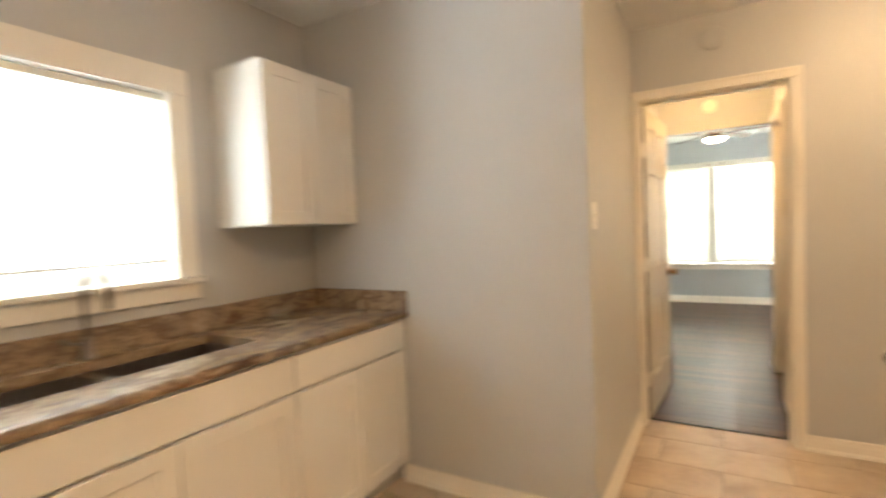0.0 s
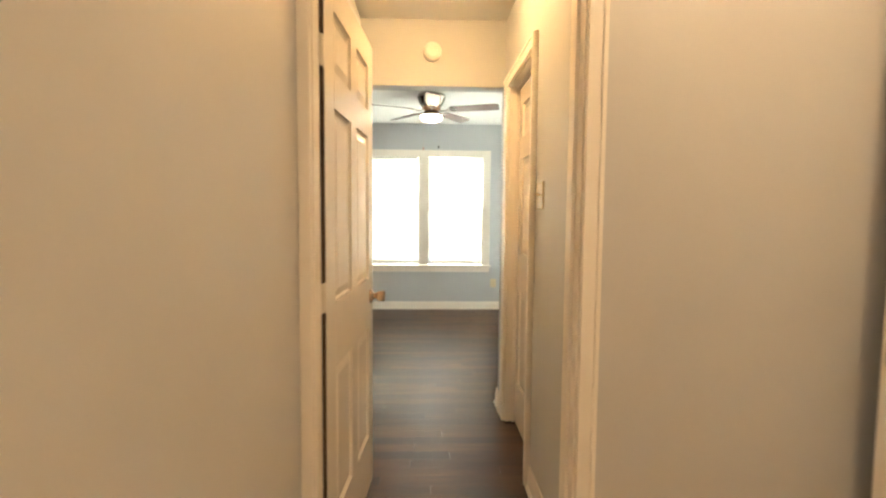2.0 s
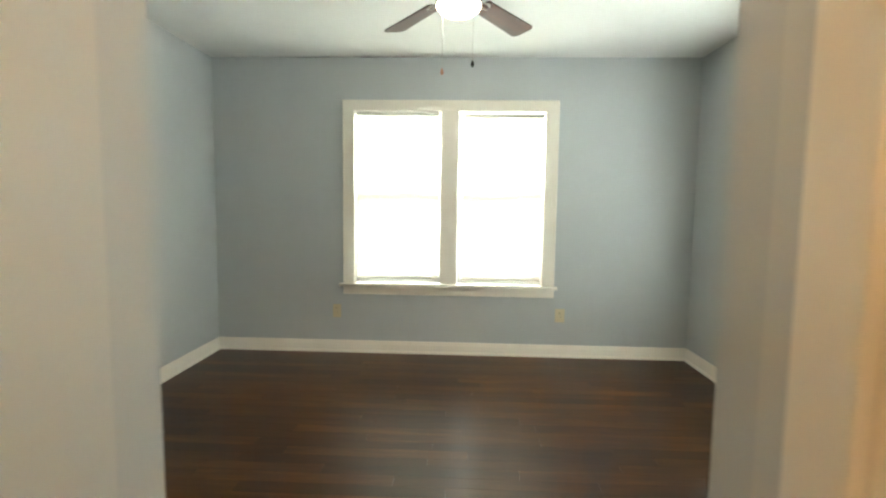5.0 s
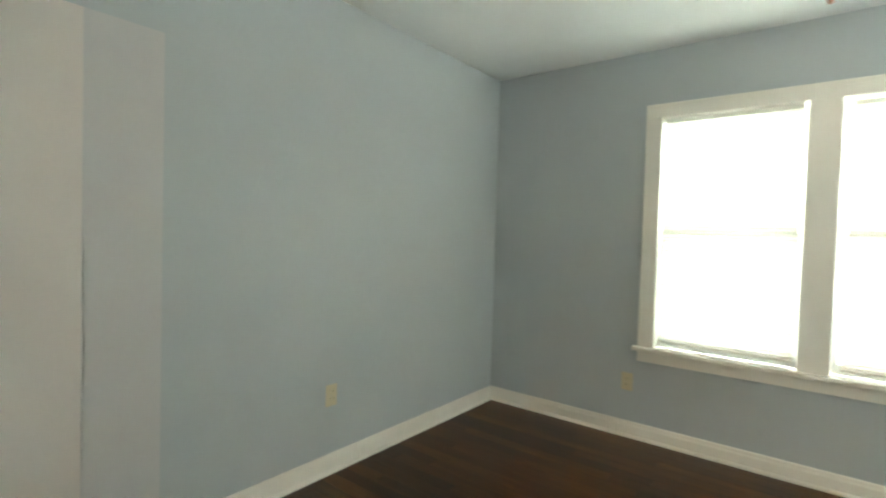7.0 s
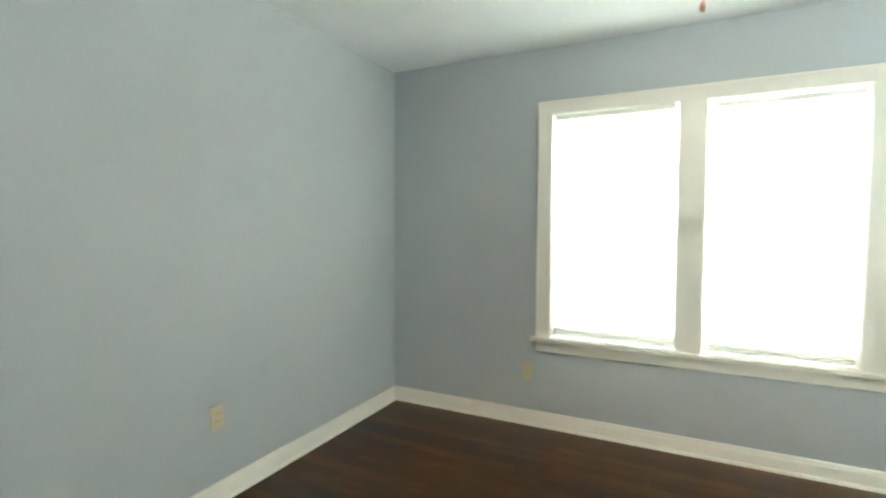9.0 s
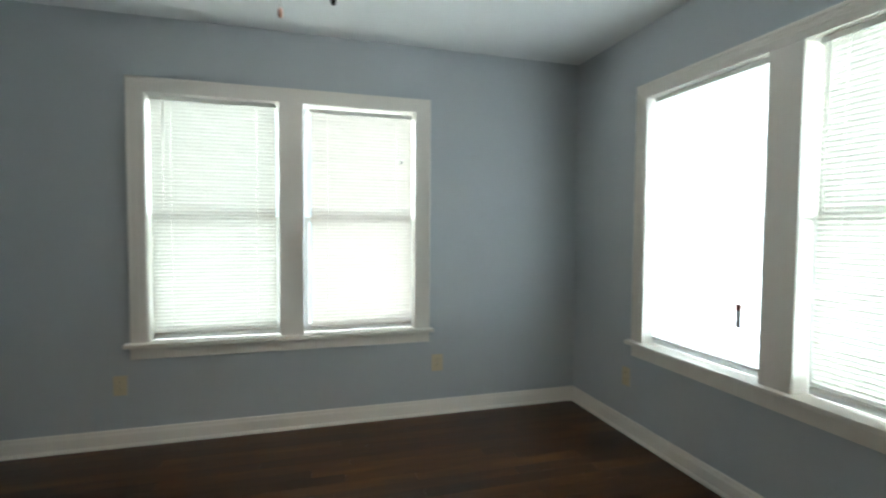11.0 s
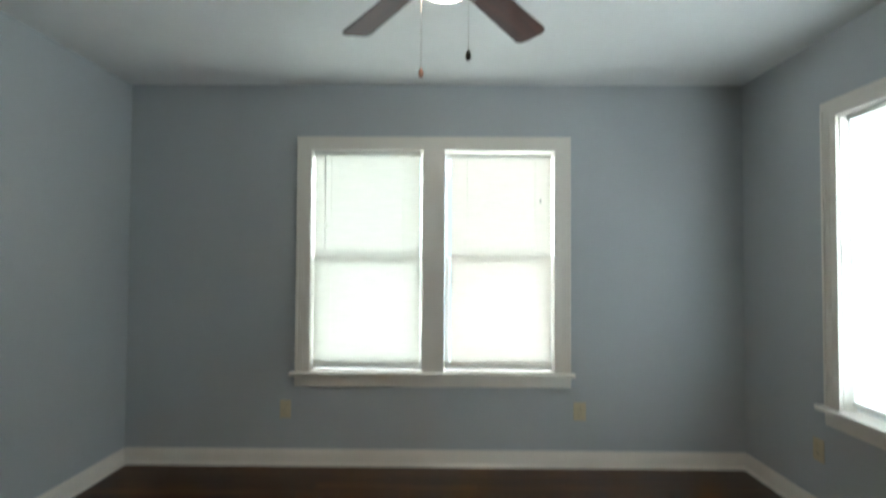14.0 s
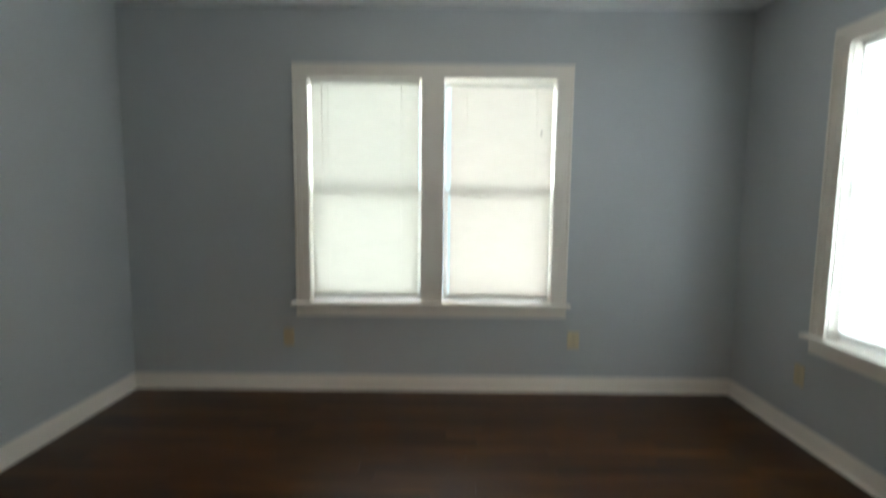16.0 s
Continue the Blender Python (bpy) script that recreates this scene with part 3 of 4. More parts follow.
def six_panel_leaf(door, w, h, t, rows=((0.25, 0.760), (0.980, 1.610), (1.725, 1.915)), stile=0.092, shift=0.0):
    """A moulded leaf: x from the hinge edge, y through its thickness, z up."""
    mull = 0.10
    cols = [(stile + shift, w / 2 + shift - mull / 2), (w / 2 + shift + mull / 2, w - stile + shift)]
    bm = B()
    box(bm, 0, 0, 0, stile + shift, t, h, 0.002)
    box(bm, w - stile + shift, 0, 0, w, t, h, 0.002)
    zs = [0] + [z for r in rows for z in r] + [h]
    for i in range(0, len(zs), 2):
        box(bm, stile + shift, 0.0002, zs[i], w - stile + shift, t - 0.0002, zs[i + 1])
    for z0, z1 in rows:
        box(bm, cols[0][1], 0.0002, z0, cols[1][0], t - 0.0002, z1)
    leaf = part("leaf", bm, DOOR_PAINT, door, "white gloss six-panel moulded leaf")
    for x0, x1 in cols:
        for z0, z1 in rows:
            p = B()
            box(p, x0, 0.013, z0, x1, t - 0.013, z1)
            for s in (0, 1):
                base, top, rim = (0.0128, 0.004, 0.0008) if s == 0 else (t - 0.0128, t - 0.004, t - 0.0008)
                frustum(p, x0 + 0.012, z0 + 0.012, x1 - 0.012, z1 - 0.012, base, top, 0.028)
                for a0, b0, a1, b1 in ((x0, z0, x0 + 0.010, z1), (x1 - 0.010, z0, x1, z1), (x0 + 0.010, z0, x1 - 0.010, z0 + 0.010), (x0 + 0.010, z1 - 0.010, x1 - 0.010, z1)):
                    frustum(p, a0, b0, a1, b1, base, base + (rim - base) * 0.55, 0.0045)
            part("panel", p, DOOR_PAINT, leaf)
    return leaf


def knob_set(parent, x, z, y, out, mat, name="door_knob"):
    """A round knob on a rose; out is +1 or -1 along the leaf's y."""
    prof = [(0.001, 0), (0.032, 0), (0.033, 0.003), (0.029, 0.010), (0.015, 0.014), (0.014, 0.026), (0.0195, 0.031), (0.0235, 0.038),
            (0.0258, 0.060), (0.0245, 0.066), (0.018, 0.065), (0.016, 0.062), (0.001, 0.061)]
    return part(name, turned(B(), prof, 24, pose(x, y, z, -90 * out, 0, 0)), mat, parent, "worn brass-toned knob on a round rose")


def hinge(parent, x, y, z, mat):
    bm = B()
    turned(bm, [(0.001, 0), (0.0065, 0), (0.0065, 0.09), (0.001, 0.09)], 10, Matrix.Translation((x, y, z)))
    box(bm, x - 0.004, y - 0.030, z + 0.002, x + 0.001, y - 0.002, z + 0.088)
    return part("hinge", bm, mat, parent, "painted-over butt hinge")


# kitchen to hall: casing, jambs and the open leaf
def door_frame(name, m, clear, height, label, depth, case=0.07, both=True, left_case=None, hung_left=False):
    fr = thing(name, m, label, "door frame", kind="structure")
    lc = case if left_case is None else left_case
    jamb = B()
    if hung_left:
        box(jamb, -0.059, 0.001, 0.0, 0, 0.079, height + 0.017)
        part("hinge_recess", box(B(), -0.059, 0.0795, 0.001, -0.052, depth - 0.001, height + 0.003), HINGE_SHADE, fr, "recess behind the hinges, coloured dark for its shade")
        box(jamb, -0.052, 0.0795, height + 0.004, -0.017, depth - 0.001, height + 0.017)
    else:
        box(jamb, -0.017, 0.001, 0.0, 0, depth - 0.001, height)
        box(jamb, 0, 0.045, 0.0, 0.012, 0.0595, height - 0.0005)
    box(jamb, clear, 0.001, 0.0, clear + 0.017, depth - 0.001, height)
    box(jamb, -0.017, 0.001, height, clear + 0.017, depth - 0.001, height + 0.017)
    box(jamb, clear - 0.012, 0.045, 0.0, clear, 0.080, height - 0.0005)
    box(jamb, 0.012, 0.045, height - 0.013, clear - 0.012, 0.080, height - 0.0005)
    part("jamb", jamb, TRIM, fr, "cream-white painted door jambs and stops")
    for y0, y1, ok in ((-0.020, 0.0, True), (depth, depth + 0.018, both)):
        if ok:
            bm = B()
            box(bm, -0.005 - lc, y0, 0.001, -0.005, y1, height + 0.005, 0.004)
            box(bm, clear + 0.005, y0, 0.001, clear + 0.005 + case, y1, height + 0.005, 0.004)
            box(bm, -0.005 - lc, y0 - 0.0006, height + 0.005, clear + 0.005 + case, y1 + 0.0006, height + 0.005 + case, 0.004)
            if y0 < 0:
                box(bm, clear + case - 0.012, y0 - 0.007, 0.001, clear + case + 0.002, y0 + 0.002, height + case - 0.006, 0.003)
                box(bm, -0.003 - lc, y0 - 0.007, height + case - 0.012, clear + case + 0.002, y0 + 0.002, height + case + 0.002, 0.003)
            part("casing", bm, TRIM, fr, "cream-white painted casing")
    return fr


door_frame("door_frame_1", pose(1.722, KIT_N, 0), 0.760, 2.044, "cream-white painted frame between kitchen and hall", HALL_S - KIT_N, 0.057, both=False, left_case=0.036, hung_left=True)
leaf_at = pose(1.733, -5.043, 0.008, 0, 0, 86.0)
d1 = thing("door_1", leaf_at, "white six-panel door standing open into the hall", "door", kind="structure")
lf = six_panel_leaf(d1, 0.792, 2.025, 0.035, stile=0.106, shift=0.008)
# strip over the leaf's edge, dark to stand in for shade in the gap
part("hinge_edge_shade", box(B(), -0.002, 0.001, 0.002, -0.0003, 0.034, 2.023), HINGE_SHADE, lf, "dark strip on the hinge edge for the gap's shade")
knob_set(lf, 0.733, 0.897, 0.0, -1, BRONZE)
knob_set(lf, 0.733, 0.897, 0.035, 1, BRONZE)
part("latch_plate", box(B(), 0.7915, 0.006, 0.87, 0.7935, 0.029, 0.93, 0.0005), BRONZE, lf, "worn brass latch plate")
for z in (0.22, 0.970, 1.705):
    hb = B()
    box(hb, -0.031, 0.002, z, 0.002, 0.007, z + 0.09, 0.001)
    turned(hb, [(0.001, 0), (0.0065, 0), (0.0065, 0.09), (0.001, 0.09)], 10, Matrix.Translation((-0.014, 0.002, z)))
    part("hinge", hb, DOOR_PAINT, lf, "painted-over butt hinge")

frame_1 = bpy.data.objects["door_frame_1"]
part("strike_plate", box(B(), 0.7585, 0.083, 0.892, 0.7598, 0.111, 0.948, 0.0004), AGED_NICKEL, frame_1, "dark worn strike plate")

# closed hall door in its recess
HALL_DOOR_AT = pose(HALL_E, -3.608, 0, 0, 0, -90)
door_frame("door_frame_2", HALL_DOOR_AT, 0.663, 2.04, "cream-white painted frame of the closed hall door", 0.11, 0.058, both=False, left_case=0.100)
d2 = thing("door_2", HALL_DOOR_AT @ pose(0.003, 0.060, 0.008), "closed white six-panel door with an empty knob hole", "door", kind="structure")
lf2 = six_panel_leaf(d2, 0.657, 2.022, 0.035, ((0.25, 0.830), (1.038, 1.602), (1.725, 1.915)), 0.085)
# flat dark disc paints the bore's shade; no hole is cut
part("knob_hole_shade", turned(B(), [(0.001, 0), (0.018, 0), (0.018, 0.002), (0.001, 0.002)], 20, pose(0.478, 0.0, 0.910, 90)), HOLE, lf2, "small dark disc for the shade in the empty knob bore")
part("hole_rim", turned(B(), [(0.017, 0.0), (0.020, 0.0), (0.020, 0.003), (0.017, 0.003), (0.017, 0.0001)], 20, pose(0.478, 0.0, 0.910, 90)), DOOR_PAINT, lf2)

# glazed kitchen door that stands open against the wall
d3 = thing("door_3", pose(3.308, -5.285, 0.012), "old white panelled door with a clouded glass light, standing open", "door", kind="structure")
bm = B()
GW, GH, GT = 0.81, 2.032, 0.04
zs3 = [0.0, 0.196, 0.385, 0.457, 0.655, 0.718, 0.916, 1.045, 1.698, 1.773, 1.914, GH]
box(bm, 0, 0, 0, 0.125, GT, GH, 0.003)
box(bm, GW - 0.125, 0, 0, GW, GT, GH, 0.003)
for i in range(0, len(zs3), 2):
    box(bm, 0.125, 0.0005, zs3[i], GW - 0.125, GT - 0.0005, zs3[i + 1], 0.002)
gl = part("leaf", bm, DOOR_PAINT, d3, "old white painted stiles and rails")
for z0, z1 in ((0.196, 0.385), (0.457, 0.655), (0.718, 0.916), (1.773, 1.914)):
    p = B()
    box(p, 0.125, 0.014, z0, GW - 0.125, GT - 0.014, z1)
    frustum(p, 0.135, z0 + 0.008, GW - 0.135, z1 - 0.008, 0.0138, 0.0105, 0.012)
    part("panel", p, DOOR_PAINT, gl)
part("glass", box(B(), 0.125, 0.016, 1.045, GW - 0.125, GT - 0.016, 1.698), FILM, gl, "clouded glass with a crumpled grey film")
bead = B()
for a0, b0, a1, b1 in ((0.125, 1.045, 0.137, 1.698), (GW - 0.137, 1.045, GW - 0.125, 1.698), (0.137, 1.045, GW - 0.137, 1.057), (0.137, 1.686, GW - 0.137, 1.698)):
    box(bead, a0, 0.006, b0, a1, 0.0158, b1, 0.002)
part("glazing_bead", bead, DOOR_PAINT, gl)
prof = [(0.001, 0), (0.030, 0), (0.031, 0.004), (0.024, 0.009), (0.011, 0.012), (0.010, 0.028), (0.022, 0.036), (0.029, 0.048), (0.027, 0.060), (0.014, 0.068), (0.001, 0.069)]
part("door_knob", turned(B(), prof, 24, pose(0.066, 0.0, 0.880, 90)), AGED_NICKEL, gl, "dark aged nickel oval knob")
part("latch", box(B(), -0.006, 0.014, 0.86, 0.004, 0.026, 0.90, 0.002), NICKEL, gl)
for z in (0.25, 1.0, 1.75):
    hb = B()
    box(hb, GW - 0.001, 0.008, z, GW + 0.026, 0.012, z + 0.09, 0.001)
    part("hinge", hb, NICKEL, gl)

# ---- floors ----
sub = structure("floor", box(B(), -0.14, FLOOR_S - 0.003, -0.12, EAST + 0.14, 0.14, -0.012), SUBFLOOR, "dark brown wood plank floor with a satin sheen", "floor")
subk = structure("floor_kitchen", box(B(), KIT_W - 0.14, KIT_S - 0.12, -0.12, KIT_E + 0.12, FLOOR_S - 0.0035, -0.003), GROUT, "beige stone-look tile floor in running bond", "floor")
plank_cache = {}


def chamfered(name, lx, ly, thick, edge, mat):
    bm = B()
    top = [bm.verts.new((x, y, 0)) for x, y in ((edge, edge), (lx - edge, edge), (lx - edge, ly - edge), (edge, ly - edge))]
    rim = [bm.verts.new((x, y, -edge)) for x, y in ((0, 0), (lx, 0), (lx, ly), (0, ly))]
    low = [bm.verts.new((x, y, -thick)) for x, y in ((0, 0), (lx, 0), (lx, ly), (0, ly))]
    bm.faces.new(top)
    for a, b in ((rim, top), (low, rim)):
        for i in range(4):
            bm.faces.new((a[i], a[(i + 1) % 4], b[(i + 1) % 4], b[i]))
    return mesh_of(name, bm, mat)


def lay(name, parent, x0, x1, y0, y1, length, gap, shift, thick, edge, mat):
    """One row of pieces from x0 to x1; the first joint lies at shift."""
    at = x0
    joint = shift
    while joint <= x0 + 0.06:
        joint += length
    while at < x1 - 0.001:
        end = min(joint, x1)
        if x1 - end < 0.06:
            end = x1
        key = (name, round(end - at, 2), round(y1 - y0, 3))
        if key not in plank_cache:
            plank_cache[key] = chamfered(name, end - at - gap, y1 - y0 - gap, thick, edge, mat)
        ob = new(name, plank_cache[key])
        ob.parent = parent
        ob.location = (at + gap / 2, y0 + gap / 2, 0)
        at, joint = end, end + length


row = 0
y = 0.0
starts = [0.0, 0.47, 0.83, 0.21, 0.66, 1.03, 0.34]
while y > FLOOR_S + 0.001:
    y0 = max(y - 0.083, FLOOR_S)
    x0, x1 = (0.0, EAST) if y0 > SOUTH - 0.02 else (HALL_W, HALL_E)
    if -4.27 < y0 and y < -3.605:
        x1 = HALL_E + 0.062
    lay("plank", sub, x0, x1, y0, y, 0.95, 0.0005, -0.95 + 0.8 * starts[row % 7] + 0.07 * (row % 4), 0.0115, 0.0004, WOOD)
    y, row = y0, row + 1
y, row = FLOOR_S - 0.004, 0
while y > KIT_S:
    y0 = max(y - (0.268 if row == 0 else 0.305), KIT_S)
    x0 = NIB_X if y0 > NIB_Y - 0.05 else KIT_W
    lay("tile", subk, x0, KIT_E, y0, y, 0.61, 0.004, (2.14 if row % 2 == 0 else 2.445) - 0.61 * 6, 0.0028, 0.001, TILE)
    y, row = y0, row + 1
structure("threshold", box(B(), 1.722, FLOOR_S - 0.014, 0.0005, 2.482, FLOOR_S + 0.008, 0.004, 0.001), SUBFLOOR, "thin dark floor strip in the doorway", "threshold")


# ---- ceiling fan ----
fan = thing("ceiling_fan", pose(FAN[0], FAN[1], CEIL), "five-blade flush ceiling fan, brushed nickel with dark cherry blades, light on", "ceiling fan")
part("housing", turned(B(), [(0.001, -0.001), (0.122, -0.001), (0.136, -0.012), (0.140, -0.028), (0.142, -0.034), (0.142, -0.042), (0.136, -0.046),
                             (0.126, -0.085), (0.110, -0.112), (0.102, -0.122), (0.001, -0.122)], 40), FAN_NICKEL, fan, "brushed nickel bell-shaped housing")
mot = part("motor", turned(B(), [(0.001, -0.1225), (0.076, -0.1225), (0.080, -0.130), (0.080, -0.164), (0.070, -0.170), (0.001, -0.170)], 32), DARK_METAL, fan, "copper-toned motor hub with fins")
for k in range(20):
    a = 2 * math.pi * k / 20
    fin = B()
    box(fin, 0.080, -0.004, -0.162, 0.090, 0.004, -0.130, 0.001, Matrix.Rotation(a, 4, "Z"))
    part("fin", fin, DARK_METAL, mot)
part("light_fitter", turned(B(), [(0.001, -0.1705), (0.066, -0.1705), (0.070, -0.184), (0.102, -0.194), (0.113, -0.200), (0.115, -0.216), (0.111, -0.220), (0.001, -0.220)], 40), RING_METAL, fan, "copper-tinted nickel light ring")
dome = [(0.110, -0.2205)]
for k in range(1, 9):
    a = k / 9 * math.pi / 2
    dome.append((0.110 * math.cos(a), -0.2205 - 0.056 * math.sin(a)))
dome.append((0.002, -0.2766))
part("light_bowl", turned(B(), dome, 40), FAN_GLASS, fan, "glowing frosted glass bowl")


def blade_mesh():
    """A blade along x with rounded corners."""
    bm = B()
    outline = []
    r0, r1, w0, w1, rad = 0.195, 0.682, 0.055, 0.070, 0.036
    outline += [(r0 + 0.012, -w0), ]
    for k in range(7):
        a = -math.pi / 2 + k / 6 * math.pi / 2
        outline.append((r1 - rad + rad * math.cos(a), -w1 + rad + rad * math.sin(a)))
    for k in range(7):
        a = k / 6 * math.pi / 2
        outline.append((r1 - rad + rad * math.cos(a), w1 - rad + rad * math.sin(a)))
    outline += [(r0 + 0.012, w0), (r0, w0 - 0.014), (r0, -w0 + 0.014)]
    lo = [bm.verts.new((x, y, -0.003)) for x, y in outline]
    hi = [bm.verts.new((x, y, 0.003)) for x, y in outline]
    bm.faces.new(hi)
    bm.faces.new(list(reversed(lo)))
    for i in range(len(outline)):
        j = (i + 1) % len(outline)
        bm.faces.new((lo[i], lo[j], hi[j], hi[i]))
    return mesh_of("blade", bm, BLADE)


def iron_mesh():
    """The curled bracket that holds a blade."""
    bm = B()
    tube(bm, [(0.066, 0, -0.004), (0.10, 0, -0.012), (0.135, 0, -0.014), (0.165, 0, -0.010)], 0.008, 8)
    for s in (-1, 1):
        tube(bm, [(0.150, 0, -0.011), (0.168, 0.020 * s, -0.009), (0.190, 0.036 * s, -0.007), (0.222, 0.040 * s, -0.006), (0.240, 0.030 * s, -0.006)], 0.005, 8)
        turned(bm, [(0.001, -0.003), (0.006, -0.003), (0.006, 0.0), (0.001, 0.0)], 10, Matrix.Translation((0.236, 0.030 * s, -0.0065)))
    tube(bm, [(0.158, 0, -0.010), (0.200, 0, -0.007), (0.250, 0, -0.006)], 0.005, 8)
    return mesh_of("blade_iron", bm, NICKEL)


bmesh_blade, bmesh_iron = blade_mesh(), iron_mesh()
for k in range(5):
    turn = Matrix.Rotation(radians(-89.0 + 72 * k), 4, "Z") @ Matrix.Translation((0, 0, -0.158)) @ Matrix.Rotation(radians(-12), 4, "X")
    bl = new("blade", bmesh_blade)
    bl.parent, bl.matrix_local = fan, turn
    tagged(bl, "dark cherry wood-grain blade")
    ir = new("blade_iron", bmesh_iron)
    ir.parent, ir.matrix_local = bl, Matrix.Identity(4)
for (x, y), fob_mat, note in (((-0.078, -0.010), RED_FOB, "thin pull chain with a red-brown fob"), ((0.072, -0.145), HOLE, "thin pull chain with a dark fob")):
    s = 0.114 / math.hypot(x, y)
    ch = B()
    tube(ch, [(x * s, y * s, -0.205), (x, y, -0.29), (x, y, -0.53)], 0.0012, 6)
    c = part("pull_chain", ch, NICKEL, fan, note)
    part("fob", turned(B(), [(0.001, 0), (0.006, 0.003), (0.0085, 0.012), (0.006, 0.026), (0.002, 0.032), (0.001, 0.033)], 14, Matrix.Translation((x, y, -0.560))), fob_mat, c)


# ---- wall plates, detectors, lamps ----
def plate(name, m, label, kind_of, mat, toggles=1, width=0.071):
    """A plate in its own frame: x along the wall, y out of it (negative), z up from the plate's middle."""
    p = thing(name, m, label, kind_of)
    bm = B()
    box(bm, -width / 2, -0.0065, -0.0575, width / 2, -0.0005, 0.0575, 0.002)
    part("cover", bm, mat, p)
    if kind_of == "outlet":
        for z in (-0.0195, 0.0195):
            r = B()
            box(r, -0.017, -0.0085, z - 0.0135, 0.017, -0.0062, z + 0.0135, 0.001)
            rec = part("receptacle", r, mat, p)
            for x in (-0.0065, 0.0065):
                part("slot", box(B(), x - 0.001, -0.009, z - 0.001, x + 0.001, -0.0083, z + 0.007), HOLE, rec)
        part("screw", turned(B(), [(0.0005, 0), (0.003, 0), (0.003, 0.001), (0.0005, 0.001)], 10, pose(0, -0.0064, 0, 90)), NICKEL, p)
    else:
        xs = [0] if toggles == 1 else [-0.023, 0.023]
        for x in xs:
            s = B()
            box(s, x - 0.005, -0.0075, -0.012, x + 0.005, -0.0063, 0.012, 0.0005)
            sl = part("switch_slot", s, SLOT_SHADE if mat is IVORY else mat, p)
            t = B()
            box(t, -0.004, -0.018, -0.005, 0.004, 0, 0.005, 0.001, pose(x, -0.0055, 0.001, -25))
            part("toggle", t, mat, sl)
            for z in (-0.042, 0.042):
                part("screw", turned(B(), [(0.0005, 0), (0.003, 0), (0.003, 0.001), (0.0005, 0.001)], 10, pose(x, -0.0064, z, 90)), NICKEL, p)
    return p


OUT = "ivory duplex outlet low on the blue-grey bedroom wall"
plate("outlet", pose(1.051, 0, 0.362), OUT, "outlet", IVORY)
plate("outlet", pose(2.961, 0, 0.360), OUT, "outlet", IVORY, width=0.080)
plate("outlet", pose(0, -1.589, 0.419, 0, 0, 90), OUT, "outlet", IVORY)
plate("outlet", pose(EAST, -0.62, 0.362, 0, 0, -90), OUT, "outlet", IVORY)
plate("light_switch", pose(HALL_E, -4.434, 1.366, 0, 0, -90), "cream two-toggle light switch on the hall wall", "light switch", IVORY, 2, 0.122)
plate("light_switch", pose(NIB_X, -6.270, 1.342, 0, 0, 90), "white light switch on the kitchen return wall", "light switch", WHITE_PLASTIC)


def disc(name, m, radius, deep, label, category, mat=None):
    d = thing(name, m, label, category)
    part("cover", turned(B(), [(0.001, 0.0005), (radius, 0.0005), (radius, deep * 0.55), (radius * 0.9, deep * 0.9), (radius * 0.55, deep), (0.001, deep)], 32), mat or WHITE_PLASTIC, d)
    part("ring", turned(B(), [(radius * 0.50, deep), (radius * 0.56, deep), (radius * 0.55, deep + 0.002), (radius * 0.51, deep + 0.002), (radius * 0.50, deep + 0.0001)], 28), mat or WHITE_PLASTIC, d)
    return d


disc("smoke_detector", pose(2.071, HALL_N - 0.0125, 2.291, 90), 0.058, 0.035, "round white smoke detector on the hall header", "smoke detector")
disc("vent_cover", pose(2.125, KIT_N, 2.345, 90), 0.068, 0.022, "round cover painted over in wall grey above the door", "vent cover", GREY_WALL)


def flush_lamp(place, radius, glass, label, deep=0.065):
    """A shallow glass bowl under a nickel canopy, held by a finial."""
    l = thing("ceiling_light", pose(*place), label, "ceiling light")
    part("canopy", turned(B(), [(0.001, -0.0005), (radius * 1.04, -0.0005), (radius * 1.06, -0.010), (radius * 1.02, -0.022), (0.001, -0.022)], 36), NICKEL, l, "nickel ceiling canopy")
    bowl = [(radius, -0.0225)]
    for k in range(1, 8):
        a = k / 8 * math.pi / 2
        bowl.append((radius * math.cos(a), -0.0225 - deep * math.sin(a)))
    bowl.append((0.010, -0.0226 - deep))
    part("bowl", turned(B(), bowl, 36), glass, l, "glowing frosted glass bowl")
    part("finial", turned(B(), [(0.001, -0.0165), (0.006, -0.0145), (0.009, -0.0085), (0.006, -0.0025), (0.009, -0.0003), (0.001, -0.0002)], 16, Matrix.Translation((0, 0, -0.0226 - deep))), DARK_METAL, l, "dark metal finial")
    return l


flush_lamp((2.98, -5.92, CEIL), 0.125, DOOR_LAMP_GLASS, "unseen flush kitchen ceiling light with a glowing glass bowl")
# unseen second lamp, added to brighten the nib wall and sink counter
flush_lamp((2.4, -8.3, CEIL), 0.150, LAMP_GLASS, "unseen flush kitchen ceiling light with a glowing glass bowl")
flush_lamp((2.055, -4.26, CEIL), 0.115, HALL_GLASS, "small flush hall ceiling light with a glowing bowl", 0.108)
ds = thing("door_stop", pose(3.320, KIT_N - 0.014, 0.065, 90), "small brass door stop on the kitchen baseboard", "door stop")
part("stem", turned(B(), [(0.001, 0), (0.014, 0), (0.014, 0.004), (0.006, 0.008), (0.006, 0.060), (0.001, 0.060)], 14), BRONZE, ds)
part("rubber_tip", turned(B(), [(0.001, 0.060), (0.012, 0.060), (0.013, 0.074), (0.008, 0.082), (0.001, 0.082)], 14), WHITE_PLASTIC, ds)


